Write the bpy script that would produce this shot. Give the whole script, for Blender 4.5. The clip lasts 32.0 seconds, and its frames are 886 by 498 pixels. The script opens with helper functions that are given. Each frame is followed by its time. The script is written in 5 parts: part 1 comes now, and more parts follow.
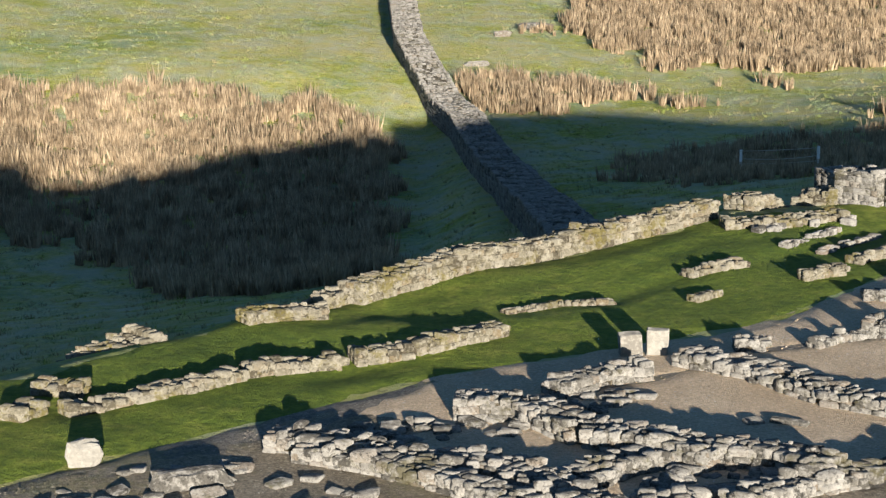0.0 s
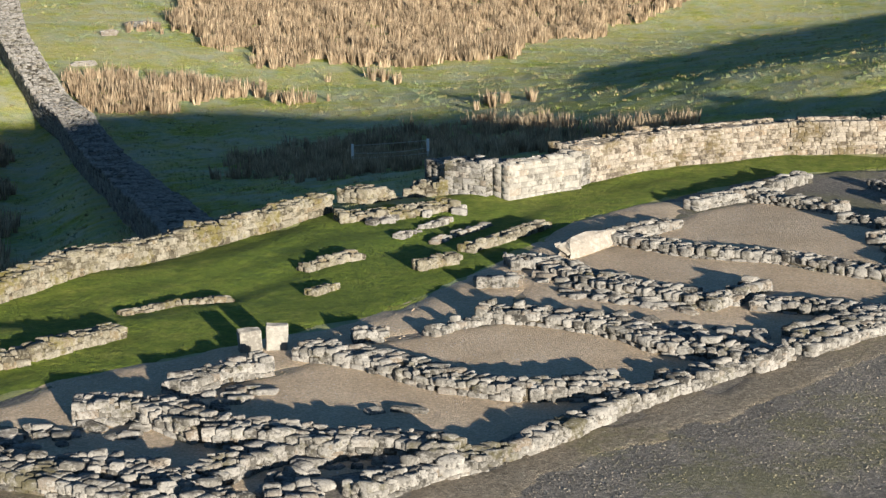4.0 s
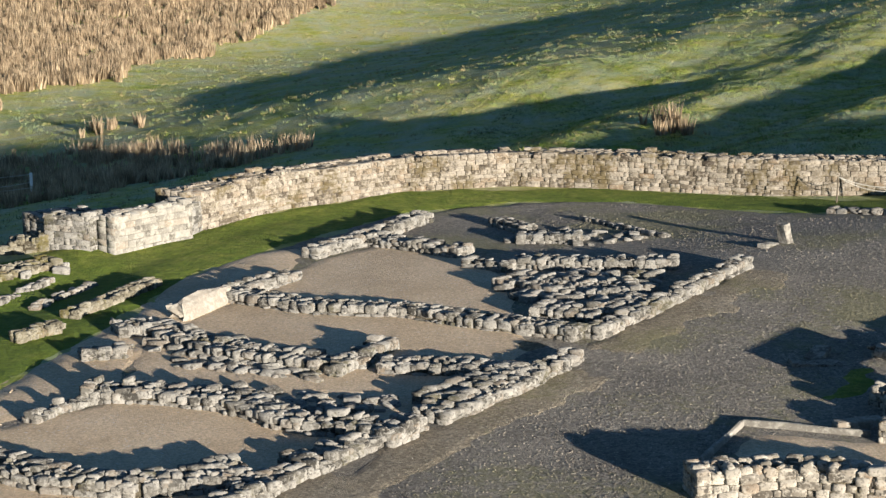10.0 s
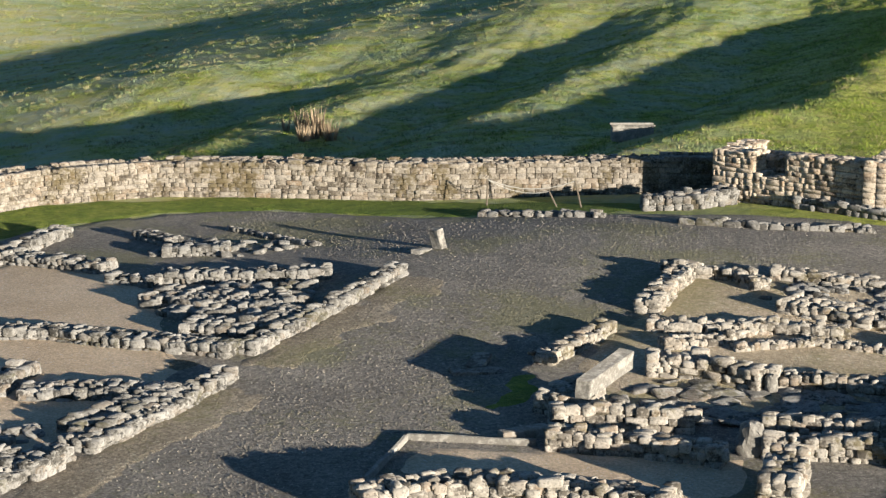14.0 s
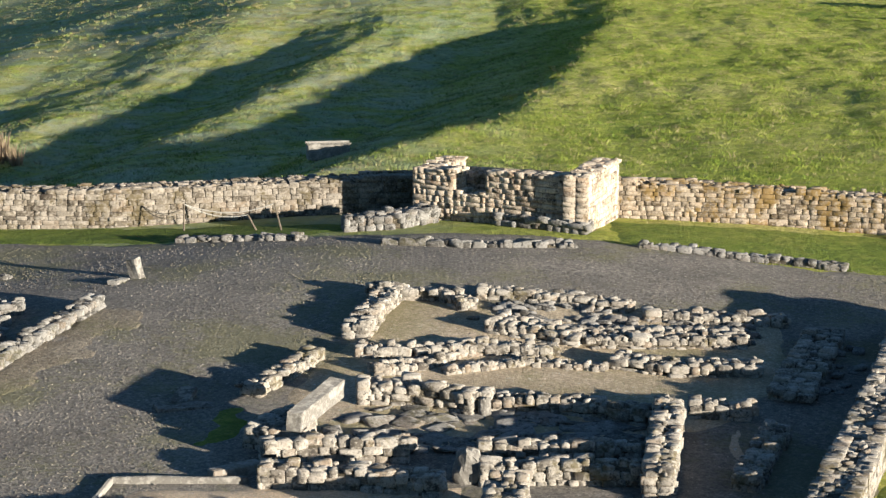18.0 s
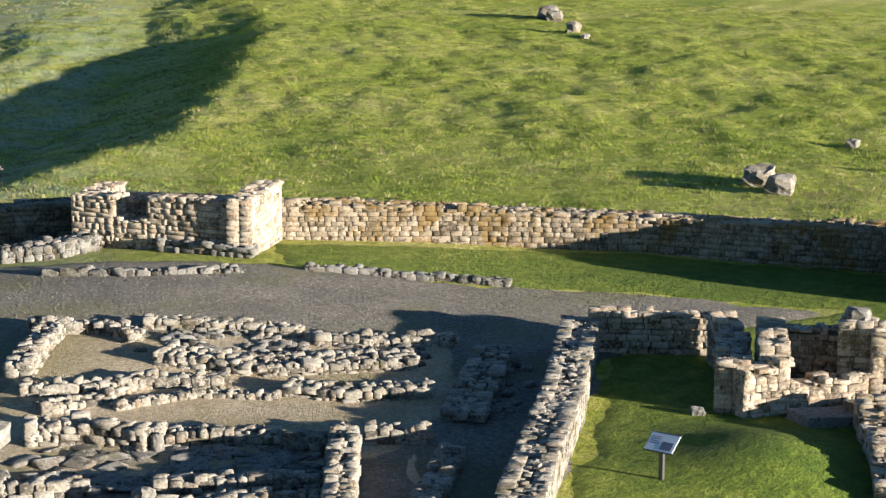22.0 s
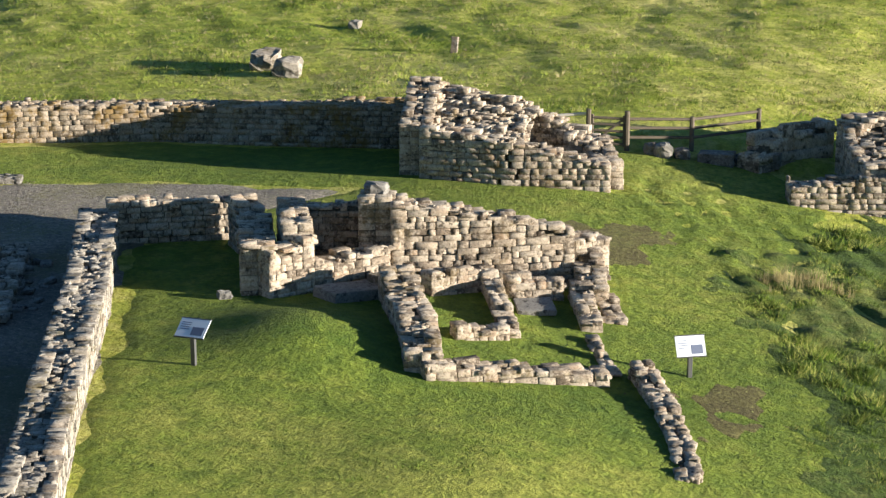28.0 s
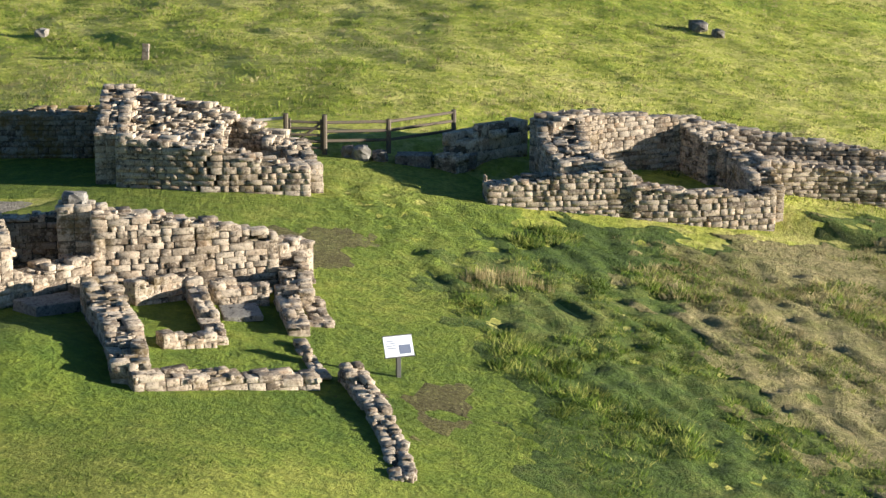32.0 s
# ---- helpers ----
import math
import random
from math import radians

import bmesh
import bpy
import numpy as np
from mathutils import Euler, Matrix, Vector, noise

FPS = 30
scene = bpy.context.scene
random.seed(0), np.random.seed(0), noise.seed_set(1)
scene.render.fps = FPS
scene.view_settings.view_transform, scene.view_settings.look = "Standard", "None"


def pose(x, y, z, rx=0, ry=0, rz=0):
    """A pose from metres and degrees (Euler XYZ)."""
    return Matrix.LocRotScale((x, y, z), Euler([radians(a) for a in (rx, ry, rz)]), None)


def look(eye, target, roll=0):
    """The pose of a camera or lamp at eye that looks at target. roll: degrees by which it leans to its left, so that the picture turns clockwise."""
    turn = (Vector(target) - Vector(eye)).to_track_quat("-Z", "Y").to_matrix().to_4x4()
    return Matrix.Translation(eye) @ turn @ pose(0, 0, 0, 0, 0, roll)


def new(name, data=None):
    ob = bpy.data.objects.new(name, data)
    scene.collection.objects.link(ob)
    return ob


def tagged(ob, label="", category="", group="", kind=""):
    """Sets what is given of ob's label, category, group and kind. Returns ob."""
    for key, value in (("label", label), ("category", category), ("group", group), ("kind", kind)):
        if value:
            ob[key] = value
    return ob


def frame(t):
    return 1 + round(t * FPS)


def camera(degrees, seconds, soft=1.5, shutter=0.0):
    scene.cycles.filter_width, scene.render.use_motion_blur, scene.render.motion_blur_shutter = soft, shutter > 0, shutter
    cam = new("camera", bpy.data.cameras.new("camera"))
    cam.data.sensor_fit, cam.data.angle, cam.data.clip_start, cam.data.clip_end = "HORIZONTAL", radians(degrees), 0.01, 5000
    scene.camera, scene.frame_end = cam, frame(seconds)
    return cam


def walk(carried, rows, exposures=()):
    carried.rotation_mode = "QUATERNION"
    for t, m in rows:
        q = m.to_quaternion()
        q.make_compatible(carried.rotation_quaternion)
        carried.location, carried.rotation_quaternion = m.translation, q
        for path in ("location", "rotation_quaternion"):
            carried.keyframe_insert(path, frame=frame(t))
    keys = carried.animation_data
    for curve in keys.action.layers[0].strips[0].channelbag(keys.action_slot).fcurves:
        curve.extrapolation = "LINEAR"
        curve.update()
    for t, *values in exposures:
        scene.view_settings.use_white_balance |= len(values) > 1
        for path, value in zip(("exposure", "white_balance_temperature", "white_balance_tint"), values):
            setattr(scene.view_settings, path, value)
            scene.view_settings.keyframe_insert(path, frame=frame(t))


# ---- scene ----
# ---- camera ----
PATH = (
    (0, -0.000, -0.000, 11.997, 0.000, -12.165, -0.633),
    (0.5, 0.012, 0.036, 11.999, -1.307, -12.210, -0.546),
    (1, 0.025, 0.048, 11.982, -3.080, -12.249, -0.442),
    (1.5, 0.023, 0.054, 11.967, -5.026, -12.291, -0.312),
    (2, 0.019, 0.063, 11.943, -6.668, -12.309, -0.229),
    (2.5, 0.021, 0.078, 11.921, -8.183, -12.317, -0.178),
    (3, 0.006, 0.085, 11.913, -9.464, -12.323, -0.157),
    (3.5, 0.001, 0.074, 11.928, -10.427, -12.331, -0.200),
    (4, -0.006, 0.052, 11.951, -11.228, -12.320, -0.247),
    (4.5, -0.014, 0.046, 11.970, -11.766, -12.288, -0.288),
    (6.5, 0.270, 1.210, 12.102, -13.649, -12.140, -0.347),
    (7, 0.398, 1.624, 12.141, -14.461, -12.118, -0.383),
    (7.5, 0.548, 2.037, 12.211, -15.545, -12.125, -0.400),
    (8, 0.693, 2.419, 12.287, -16.863, -12.144, -0.397),
    (8.5, 0.801, 2.727, 12.345, -18.186, -12.145, -0.392),
    (9, 0.888, 2.999, 12.388, -19.624, -12.124, -0.372),
    (9.5, 0.983, 3.258, 12.407, -20.963, -12.096, -0.306),
    (10, 1.075, 3.511, 12.406, -22.411, -12.059, -0.242),
    (10.5, 1.153, 3.746, 12.382, -23.868, -12.018, -0.190),
    (11, 1.233, 3.965, 12.349, -25.191, -11.994, -0.112),
    (11.5, 1.312, 4.199, 12.307, -26.575, -11.977, -0.008),
    (12, 1.377, 4.445, 12.262, -27.853, -11.961, 0.102),
    (12.5, 1.457, 4.696, 12.215, -29.184, -11.942, 0.203),
    (13, 1.551, 4.919, 12.167, -30.392, -11.928, 0.225),
    (13.5, 1.649, 5.134, 12.127, -31.649, -11.901, 0.231),
    (14, 1.745, 5.338, 12.090, -32.888, -11.856, 0.232),
    (14.5, 1.840, 5.535, 12.063, -34.027, -11.812, 0.238),
    (15, 1.941, 5.725, 12.036, -35.209, -11.751, 0.219),
    (15.5, 2.035, 5.908, 12.002, -36.296, -11.661, 0.215),
    (17.5, 2.293, 6.475, 12.057, -40.781, -11.451, 0.177),
    (18, 2.301, 6.542, 12.085, -41.874, -11.399, 0.214),
    (18.5, 2.303, 6.603, 12.127, -43.048, -11.361, 0.244),
    (19, 2.323, 6.657, 12.179, -44.097, -11.325, 0.298),
    (19.5, 2.339, 6.719, 12.231, -45.115, -11.301, 0.306),
    (20, 2.347, 6.781, 12.278, -46.492, -11.254, 0.324),
    (20.5, 2.358, 6.847, 12.322, -47.801, -11.225, 0.309),
    (21, 2.377, 6.920, 12.361, -49.204, -11.185, 0.295),
    (21.5, 2.402, 6.996, 12.384, -50.606, -11.137, 0.260),
    (22, 2.427, 7.074, 12.398, -51.920, -11.083, 0.260),
    (22.5, 2.466, 7.159, 12.400, -53.314, -11.045, 0.223),
    (23, 2.519, 7.248, 12.392, -54.586, -11.010, 0.222),
    (23.5, 2.567, 7.327, 12.365, -55.886, -10.968, 0.147),
    (24, 2.594, 7.401, 12.331, -57.164, -10.941, 0.084),
    (24.5, 2.600, 7.461, 12.292, -58.324, -11.067, -0.007),
    (25, 2.593, 7.493, 12.234, -59.493, -11.551, 0.006),
    (25.5, 2.583, 7.518, 12.173, -60.563, -12.131, 0.026),
    (27.5, 2.635, 7.561, 12.059, -65.194, -14.093, -0.106),
    (28, 2.647, 7.572, 12.062, -66.327, -14.086, -0.109),
    (28.5, 2.644, 7.578, 12.050, -67.540, -14.062, -0.090),
    (29, 2.646, 7.594, 12.042, -68.665, -14.039, -0.024),
    (29.5, 2.644, 7.631, 12.040, -69.883, -14.028, 0.012),
    (30, 2.644, 7.681, 12.022, -71.112, -13.998, 0.061),
    (30.5, 2.649, 7.736, 12.007, -72.243, -13.973, 0.114),
    (31, 2.649, 7.791, 11.995, -73.434, -13.949, 0.176),
    (31.5, 2.644, 7.845, 11.995, -74.450, -13.934, 0.232),
    (32, 2.637, 7.877, 11.990, -75.409, -13.901, 0.258),
)
cam = camera(24.98, 32.0, soft=1.4)
walk(cam, [(t, pose(x, y, z, 90 + pitch, 0, yaw) @ pose(0, 0, 0, 0, 0, roll)) for t, x, y, z, yaw, pitch, roll in PATH],
     exposures=((0.0, 1.38), (10.0, 1.4), (15.0, 1.52), (20.0, 1.66), (26.0, 1.74), (32.0, 1.7)))

# ---- daylight: a low winter sun from the south, clear sky ----
SUN_ELEV, SHADOW_HEADING = 7.6, 9.0
world = bpy.data.worlds.new("clear_sky")
scene.world = world
world.use_nodes = True
sky = world.node_tree.nodes.new("ShaderNodeTexSky")
sky.sky_type, sky.sun_disc = "NISHITA", False
sky.sun_elevation = radians(SUN_ELEV)
sky.sun_rotation = radians(180 - SHADOW_HEADING)
sky.altitude, sky.dust_density, sky.ozone_density = 300, 0.3, 4.0
back = world.node_tree.nodes["Background"]
back.inputs["Strength"].default_value = 0.056
world.node_tree.links.new(sky.outputs[0], back.inputs["Color"])
sun = new("sun", bpy.data.lights.new("sun", "SUN"))
sun.data.energy, sun.data.angle, sun.data.color = 5.0, radians(0.6), (1.0, 0.92, 0.81)
ca, sa = math.cos(radians(SHADOW_HEADING)), math.sin(radians(SHADOW_HEADING))
toward = Vector((-sa, ca, -math.tan(radians(SUN_ELEV))))
sun.matrix_world = look(Vector((0, 0, 60)), Vector((0, 0, 60)) + toward)

RNG = np.random.default_rng(7)


# ---- materials ----
def material(name, rough=0.9):
    m = bpy.data.materials.new(name)
    m.use_nodes = True
    nt = m.node_tree
    b = nt.nodes["Principled BSDF"]
    b.inputs["Roughness"].default_value = rough
    b.inputs["Specular IOR Level"].default_value = 0.25
    return m, nt, b


def add(nt, kind, **values):
    n = nt.nodes.new("ShaderNode" + kind)
    for key, v in values.items():
        n.inputs[key.replace("_", " ")].default_value = v
    return n


def noise_of(nt, scale, detail=4.0, rough=0.6, where=None):
    n = add(nt, "TexNoise", Scale=scale, Detail=detail, Roughness=rough)
    if where is not None:
        nt.links.new(where, n.inputs["Vector"])
    return n.outputs["Fac"]


def ramp(nt, fac, stops):
    r = nt.nodes.new("ShaderNodeValToRGB")
    e = r.color_ramp.elements
    while len(e) < len(stops):
        e.new(0.5)
    for el, (p, c) in zip(e, stops):
        el.position, el.color = p, (*c, 1)
    nt.links.new(fac, r.inputs[0])
    return r.outputs[0]


def mix(nt, fac, a, b, blend="MIX"):
    n = nt.nodes.new("ShaderNodeMix")
    n.data_type, n.blend_type = "RGBA", blend
    for sock, v in ((n.inputs[0], fac), (n.inputs[6], a), (n.inputs[7], b)):
        if isinstance(v, (int, float)):
            sock.default_value = v
        elif isinstance(v, tuple):
            sock.default_value = (*v, 1)
        else:
            nt.links.new(v, sock)
    return n.outputs[2]


def calc(nt, op, a, b=0.5):
    n = nt.nodes.new("ShaderNodeMath")
    n.operation = op
    for sock, v in zip(n.inputs, (a, b)):
        if isinstance(v, (int, float)):
            sock.default_value = v
        else:
            nt.links.new(v, sock)
    return n.outputs[0]


def bump(nt, b, height, strength, distance):
    n = add(nt, "Bump", Strength=strength, Distance=distance)
    nt.links.new(height, n.inputs["Height"])
    nt.links.new(n.outputs[0], b.inputs["Normal"])


def place_of(nt):
    return nt.nodes.new("ShaderNodeNewGeometry").outputs["Position"]


def stone_material(name, dark, mid, light, moss, moss_share, stain=1.0):
    m, nt, b = material(name, 0.9)
    geo = nt.nodes.new("ShaderNodeNewGeometry")
    info = nt.nodes.new("ShaderNodeObjectInfo")
    pick = calc(nt, "FRACT", calc(nt, "ADD", geo.outputs["Random Per Island"], info.outputs["Random"]))
    where = geo.outputs["Position"]
    tone = ramp(nt, pick, ((0.0, tuple(v * 0.7 for v in dark)), (0.3, mid), (0.75, light), (1.0, tuple(v * f for v, f in zip(mid, (1.12, 0.98, 0.86))))))
    # white lichen, then dark weathering, in blotches of two sizes
    for size, lo, hi, share in ((3.6, 0.5, 0.6, 0.7), (13.0, 0.53, 0.61, 0.5)):
        f = ramp(nt, noise_of(nt, size, 3.0, 0.65, where), ((lo, (0, 0, 0)), (hi, (share, share, share))))
        tone = mix(nt, f, tone, tuple(min(0.75, v * 1.3) for v in light))
    shade = tuple(c * 0.28 for c in dark)
    for size, lo, hi, share in ((5.5, 0.36, 0.44, 0.8 * stain), (19.0, 0.38, 0.47, 0.5 * stain)):
        f = ramp(nt, noise_of(nt, size, 4.0, 0.7, where), ((lo, (share, share, share)), (hi, (0, 0, 0))))
        tone = mix(nt, f, tone, shade)
    big = calc(nt, "ADD", calc(nt, "MULTIPLY", noise_of(nt, 0.9, 3.0, 0.6, where), 0.6), calc(nt, "MULTIPLY", noise_of(nt, 7.0, 4.0, 0.7, where), 0.4))
    lo = 0.5 + (0.5 - moss_share) * 0.35
    tone = mix(nt, ramp(nt, big, ((lo, (0, 0, 0)), (lo + 0.09, (0.8, 0.8, 0.8)))), tone, moss)
    nt.links.new(tone, b.inputs["Base Color"])
    bump(nt, b, noise_of(nt, 16.0, 5.0, 0.7, where), 0.45, 0.025)
    b.inputs["Diffuse Roughness"].default_value = 0.8
    return m


STONE = stone_material("weathered_stone", (0.06, 0.0552, 0.0468), (0.129, 0.12, 0.103), (0.222, 0.211, 0.189), (0.06, 0.0528, 0.024), 0.36)
STONE_MOSSY = stone_material("mossy_stone", (0.0672, 0.056, 0.037), (0.12, 0.106, 0.0728), (0.196, 0.179, 0.14), (0.0952, 0.0784, 0.0168), 0.44)
STONE_COURSED = stone_material("coursed_stone", (0.15, 0.112, 0.078), (0.3, 0.24, 0.174), (0.455, 0.388, 0.3), (0.13, 0.09, 0.032), 0.38)
STONE_WARM = stone_material("warm_weathered_stone", (0.1, 0.085, 0.066), (0.2, 0.176, 0.142), (0.32, 0.292, 0.245), (0.1, 0.08, 0.034), 0.38)
STONE_OCHRE = stone_material("ochre_mossed_stone", (0.125, 0.096, 0.066), (0.25, 0.2, 0.138), (0.38, 0.32, 0.245), (0.19, 0.115, 0.022), 0.54)
# moss-stained, and all tones lowered to carry the shade on the east wall
STONE_STAINED_SHADED = stone_material("stained_shaded_stone", (0.0868, 0.0682, 0.0496), (0.164, 0.138, 0.102), (0.267, 0.236, 0.192), (0.0806, 0.0589, 0.0198), 0.46)
STONE_PALE = stone_material("pale_dressed_stone", (0.144, 0.132, 0.111), (0.198, 0.183, 0.156), (0.258, 0.243, 0.21), (0.12, 0.107, 0.069), 0.15, 0.3)


def earth_material(name, a, c, d, scale=1.0, bumpy=0.5, specks=1.0, pebble=0.5, moss=0.0):
    m, nt, b = material(name, 0.95)
    where = place_of(nt)
    tone = ramp(nt, noise_of(nt, 0.45 * scale, 5.0, 0.6, where), ((0.32, a), (0.52, c), (0.7, d)))
    for size, depth, lo, hi in ((7.5, 0.5, 0.4, 0.56), (24.0, 0.6, 0.4, 0.6)):
        speck = noise_of(nt, size * scale, 3.0, 0.7, where)
        tone = mix(nt, ramp(nt, speck, ((lo, (0, 0, 0)), (hi, (1, 1, 1)))), mix(nt, depth * specks, tone, tuple(v * 0.3 for v in a)), tone)
    cell = add(nt, "TexVoronoi", Scale=15.0 * scale)
    nt.links.new(where, cell.inputs["Vector"])
    shade = calc(nt, "ADD", calc(nt, "MULTIPLY", cell.outputs["Color"], pebble), 1.0 - pebble * 0.5)
    both = nt.nodes.new("ShaderNodeVectorMath")
    both.operation = "SCALE"
    nt.links.new(tone, both.inputs[0])
    nt.links.new(shade, both.inputs["Scale"])
    tone = both.outputs[0]
    pale = noise_of(nt, 11.0 * scale, 2.0, 0.5, where)
    tone = mix(nt, ramp(nt, pale, ((0.66, (0, 0, 0)), (0.7, (0.6, 0.6, 0.6)))), tone, tuple(min(0.7, v * 1.7) for v in d))
    if moss:
        wide = calc(nt, "ADD", calc(nt, "MULTIPLY", noise_of(nt, 0.22, 3.0, 0.6, where), 0.65), calc(nt, "MULTIPLY", noise_of(nt, 5.0, 4.0, 0.75, where), 0.35))
        tone = mix(nt, ramp(nt, wide, ((0.5, (0, 0, 0)), (0.58, (moss, moss, moss)))), tone, (0.2, 0.19, 0.075))
    nt.links.new(tone, b.inputs["Base Color"])
    bump(nt, b, noise_of(nt, 9.0 * scale, 6.0, 0.75, where), bumpy, 0.35)
    return m


EARTH = earth_material("rubble_core", (0.09, 0.075, 0.05), (0.15, 0.125, 0.085), (0.21, 0.18, 0.13))
GRAVEL = earth_material("grey_gravel", (0.24, 0.213, 0.176), (0.31, 0.276, 0.226), (0.38, 0.336, 0.273), 1.0, 0.6, 0.8, 0.6, 0.5)
TAN = earth_material("tan_gravel", (0.58, 0.44, 0.29), (0.66, 0.51, 0.345), (0.72, 0.57, 0.4), 1.4, 0.5, 0.4, 0.45, 0.0)
MUD = earth_material("bare_earth", (0.2, 0.155, 0.095), (0.27, 0.22, 0.14), (0.27, 0.25, 0.12), pebble=0.6)
WORN = earth_material("worn_turf", (0.13, 0.11, 0.045), (0.18, 0.165, 0.055), (0.2, 0.21, 0.06), pebble=0.4)
VERGE = earth_material("sandy_verge", (0.33, 0.27, 0.185), (0.39, 0.325, 0.235), (0.45, 0.38, 0.28), 1.1, 0.6, 0.8, 0.7, 0.5)
BROWN_FLOOR = earth_material("brown_floor", (0.44, 0.345, 0.22), (0.53, 0.425, 0.285), (0.6, 0.48, 0.34), 1.2, 0.5, 0.55, 0.6, 0.5)


def frost_share(nt, where):
    """Hoar frost lies in patches on the low ground north of the fort."""
    split = nt.nodes.new("ShaderNodeSeparateXYZ")
    nt.links.new(where, split.inputs[0])
    north = calc(nt, "MULTIPLY", calc(nt, "SUBTRACT", split.outputs["Y"], split.outputs["X"]), 0.01)
    return calc(nt, "MULTIPLY", ramp(nt, north, ((0.04, (0, 0, 0)), (0.16, (1, 1, 1)))), ramp(nt, noise_of(nt, 0.35, 5.0, 0.7, where), ((0.41, (0, 0, 0)), (0.6, (1, 1, 1)))))


def grass_material(name, lush, mid, dry, dry_from, scale=1.0, frost=0.0):
    m, nt, b = material(name, 0.95)
    where = place_of(nt)
    wide = noise_of(nt, 0.07, 3.0, 0.55, where)
    fine = noise_of(nt, 1.1 * scale, 5.0, 0.7, where)
    both = calc(nt, "ADD", calc(nt, "MULTIPLY", wide, 0.55), calc(nt, "MULTIPLY", fine, 0.45))
    tone = ramp(nt, both, ((dry_from - 0.13, lush), (dry_from, mid), (dry_from + 0.12, dry)))
    # hollows between tufts darkened in the colour, on the noise that drives the bump
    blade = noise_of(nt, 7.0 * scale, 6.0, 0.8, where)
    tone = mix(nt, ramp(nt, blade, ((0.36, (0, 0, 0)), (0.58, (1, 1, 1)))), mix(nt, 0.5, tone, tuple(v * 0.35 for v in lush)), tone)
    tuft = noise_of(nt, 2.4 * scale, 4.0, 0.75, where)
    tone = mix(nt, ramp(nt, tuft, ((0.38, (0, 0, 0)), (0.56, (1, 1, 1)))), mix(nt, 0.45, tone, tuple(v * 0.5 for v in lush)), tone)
    if frost:
        split = nt.nodes.new("ShaderNodeSeparateXYZ")
        nt.links.new(where, split.inputs[0])
        north = calc(nt, "MULTIPLY", calc(nt, "SUBTRACT", split.outputs["Y"], split.outputs["X"]), 0.01)
        sere = calc(nt, "MULTIPLY", ramp(nt, north, ((0.0, (0, 0, 0)), (0.3, (0.6, 0.6, 0.6)))), ramp(nt, noise_of(nt, 0.16, 5.0, 0.65, where), ((0.42, (0, 0, 0)), (0.58, (1, 1, 1)))))
        tone = mix(nt, sere, tone, (0.5, 0.44, 0.2))
        share = frost_share(nt, where)
        tone = mix(nt, calc(nt, "MULTIPLY", share, frost), tone, (0.38, 0.5, 0.6))
    nt.links.new(tone, b.inputs["Base Color"])
    relief = calc(nt, "ADD", calc(nt, "MULTIPLY", tuft, 0.7), calc(nt, "MULTIPLY", blade, 0.3))
    bump(nt, b, relief, 1.0, 0.35)
    return m


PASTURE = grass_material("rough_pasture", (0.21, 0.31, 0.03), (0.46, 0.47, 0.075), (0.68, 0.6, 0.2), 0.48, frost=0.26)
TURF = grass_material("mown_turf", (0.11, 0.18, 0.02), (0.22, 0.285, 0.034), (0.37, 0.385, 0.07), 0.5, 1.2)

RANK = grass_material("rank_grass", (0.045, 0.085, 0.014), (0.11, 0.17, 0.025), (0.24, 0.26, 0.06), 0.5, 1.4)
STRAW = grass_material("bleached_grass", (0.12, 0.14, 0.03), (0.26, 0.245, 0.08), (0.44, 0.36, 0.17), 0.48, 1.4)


def blade_material(name, low, high, frost=0.0):
    m, nt, b = material(name, 0.8)
    geo = nt.nodes.new("ShaderNodeNewGeometry")
    tone = mix(nt, geo.outputs["Random Per Island"], low, high)
    tone = mix(nt, ramp(nt, noise_of(nt, 0.8, 4.0, 0.65, geo.outputs["Position"]), ((0.4, (0.9, 0.9, 0.9)), (0.58, (0, 0, 0)))), tone, tuple(v * 0.5 for v in low))
    if frost:
        tone = mix(nt, calc(nt, "MULTIPLY", frost_share(nt, geo.outputs["Position"]), frost), tone, (0.42, 0.5, 0.54))
    nt.links.new(tone, b.inputs["Base Color"])
    b.inputs["Specular IOR Level"].default_value = 0.1
    thin, both = nt.nodes.new("ShaderNodeBsdfTranslucent"), nt.nodes.new("ShaderNodeMixShader")
    nt.links.new(tone, thin.inputs["Color"])
    both.inputs[0].default_value = 0.35
    nt.links.new(b.outputs[0], both.inputs[1])
    nt.links.new(thin.outputs[0], both.inputs[2])
    nt.links.new(both.outputs[0], nt.nodes["Material Output"].inputs["Surface"])
    return m


REED = blade_material("dead_rushes", (0.36, 0.265, 0.165), (0.6, 0.475, 0.32))
GRASS_BLADE = blade_material("green_tussock", (0.2, 0.28, 0.035), (0.44, 0.46, 0.1), 0.3)
LAWN_BLADE = blade_material("turf_blades", (0.13, 0.21, 0.025), (0.34, 0.39, 0.06))
PALE_BLADE = blade_material("pale_green_tussock", (0.24, 0.3, 0.06), (0.52, 0.5, 0.16))
DRY_BLADE = blade_material("bleached_tussock", (0.32, 0.27, 0.12), (0.56, 0.47, 0.25))
DARK_BLADE = blade_material("dark_tussock", (0.1, 0.17, 0.025), (0.26, 0.34, 0.06))


def plain(name, colour, rough=0.6, metal=0.0, vary=0.25, scale=12.0):
    m, nt, b = material(name, rough)
    b.inputs["Metallic"].default_value = metal
    f = noise_of(nt, scale, 5.0, 0.7, place_of(nt))
    nt.links.new(mix(nt, f, tuple(v * (1 - vary) for v in colour), tuple(min(1, v * (1 + vary)) for v in colour)), b.inputs["Base Color"])
    bump(nt, b, f, 0.25, 0.01)
    return m


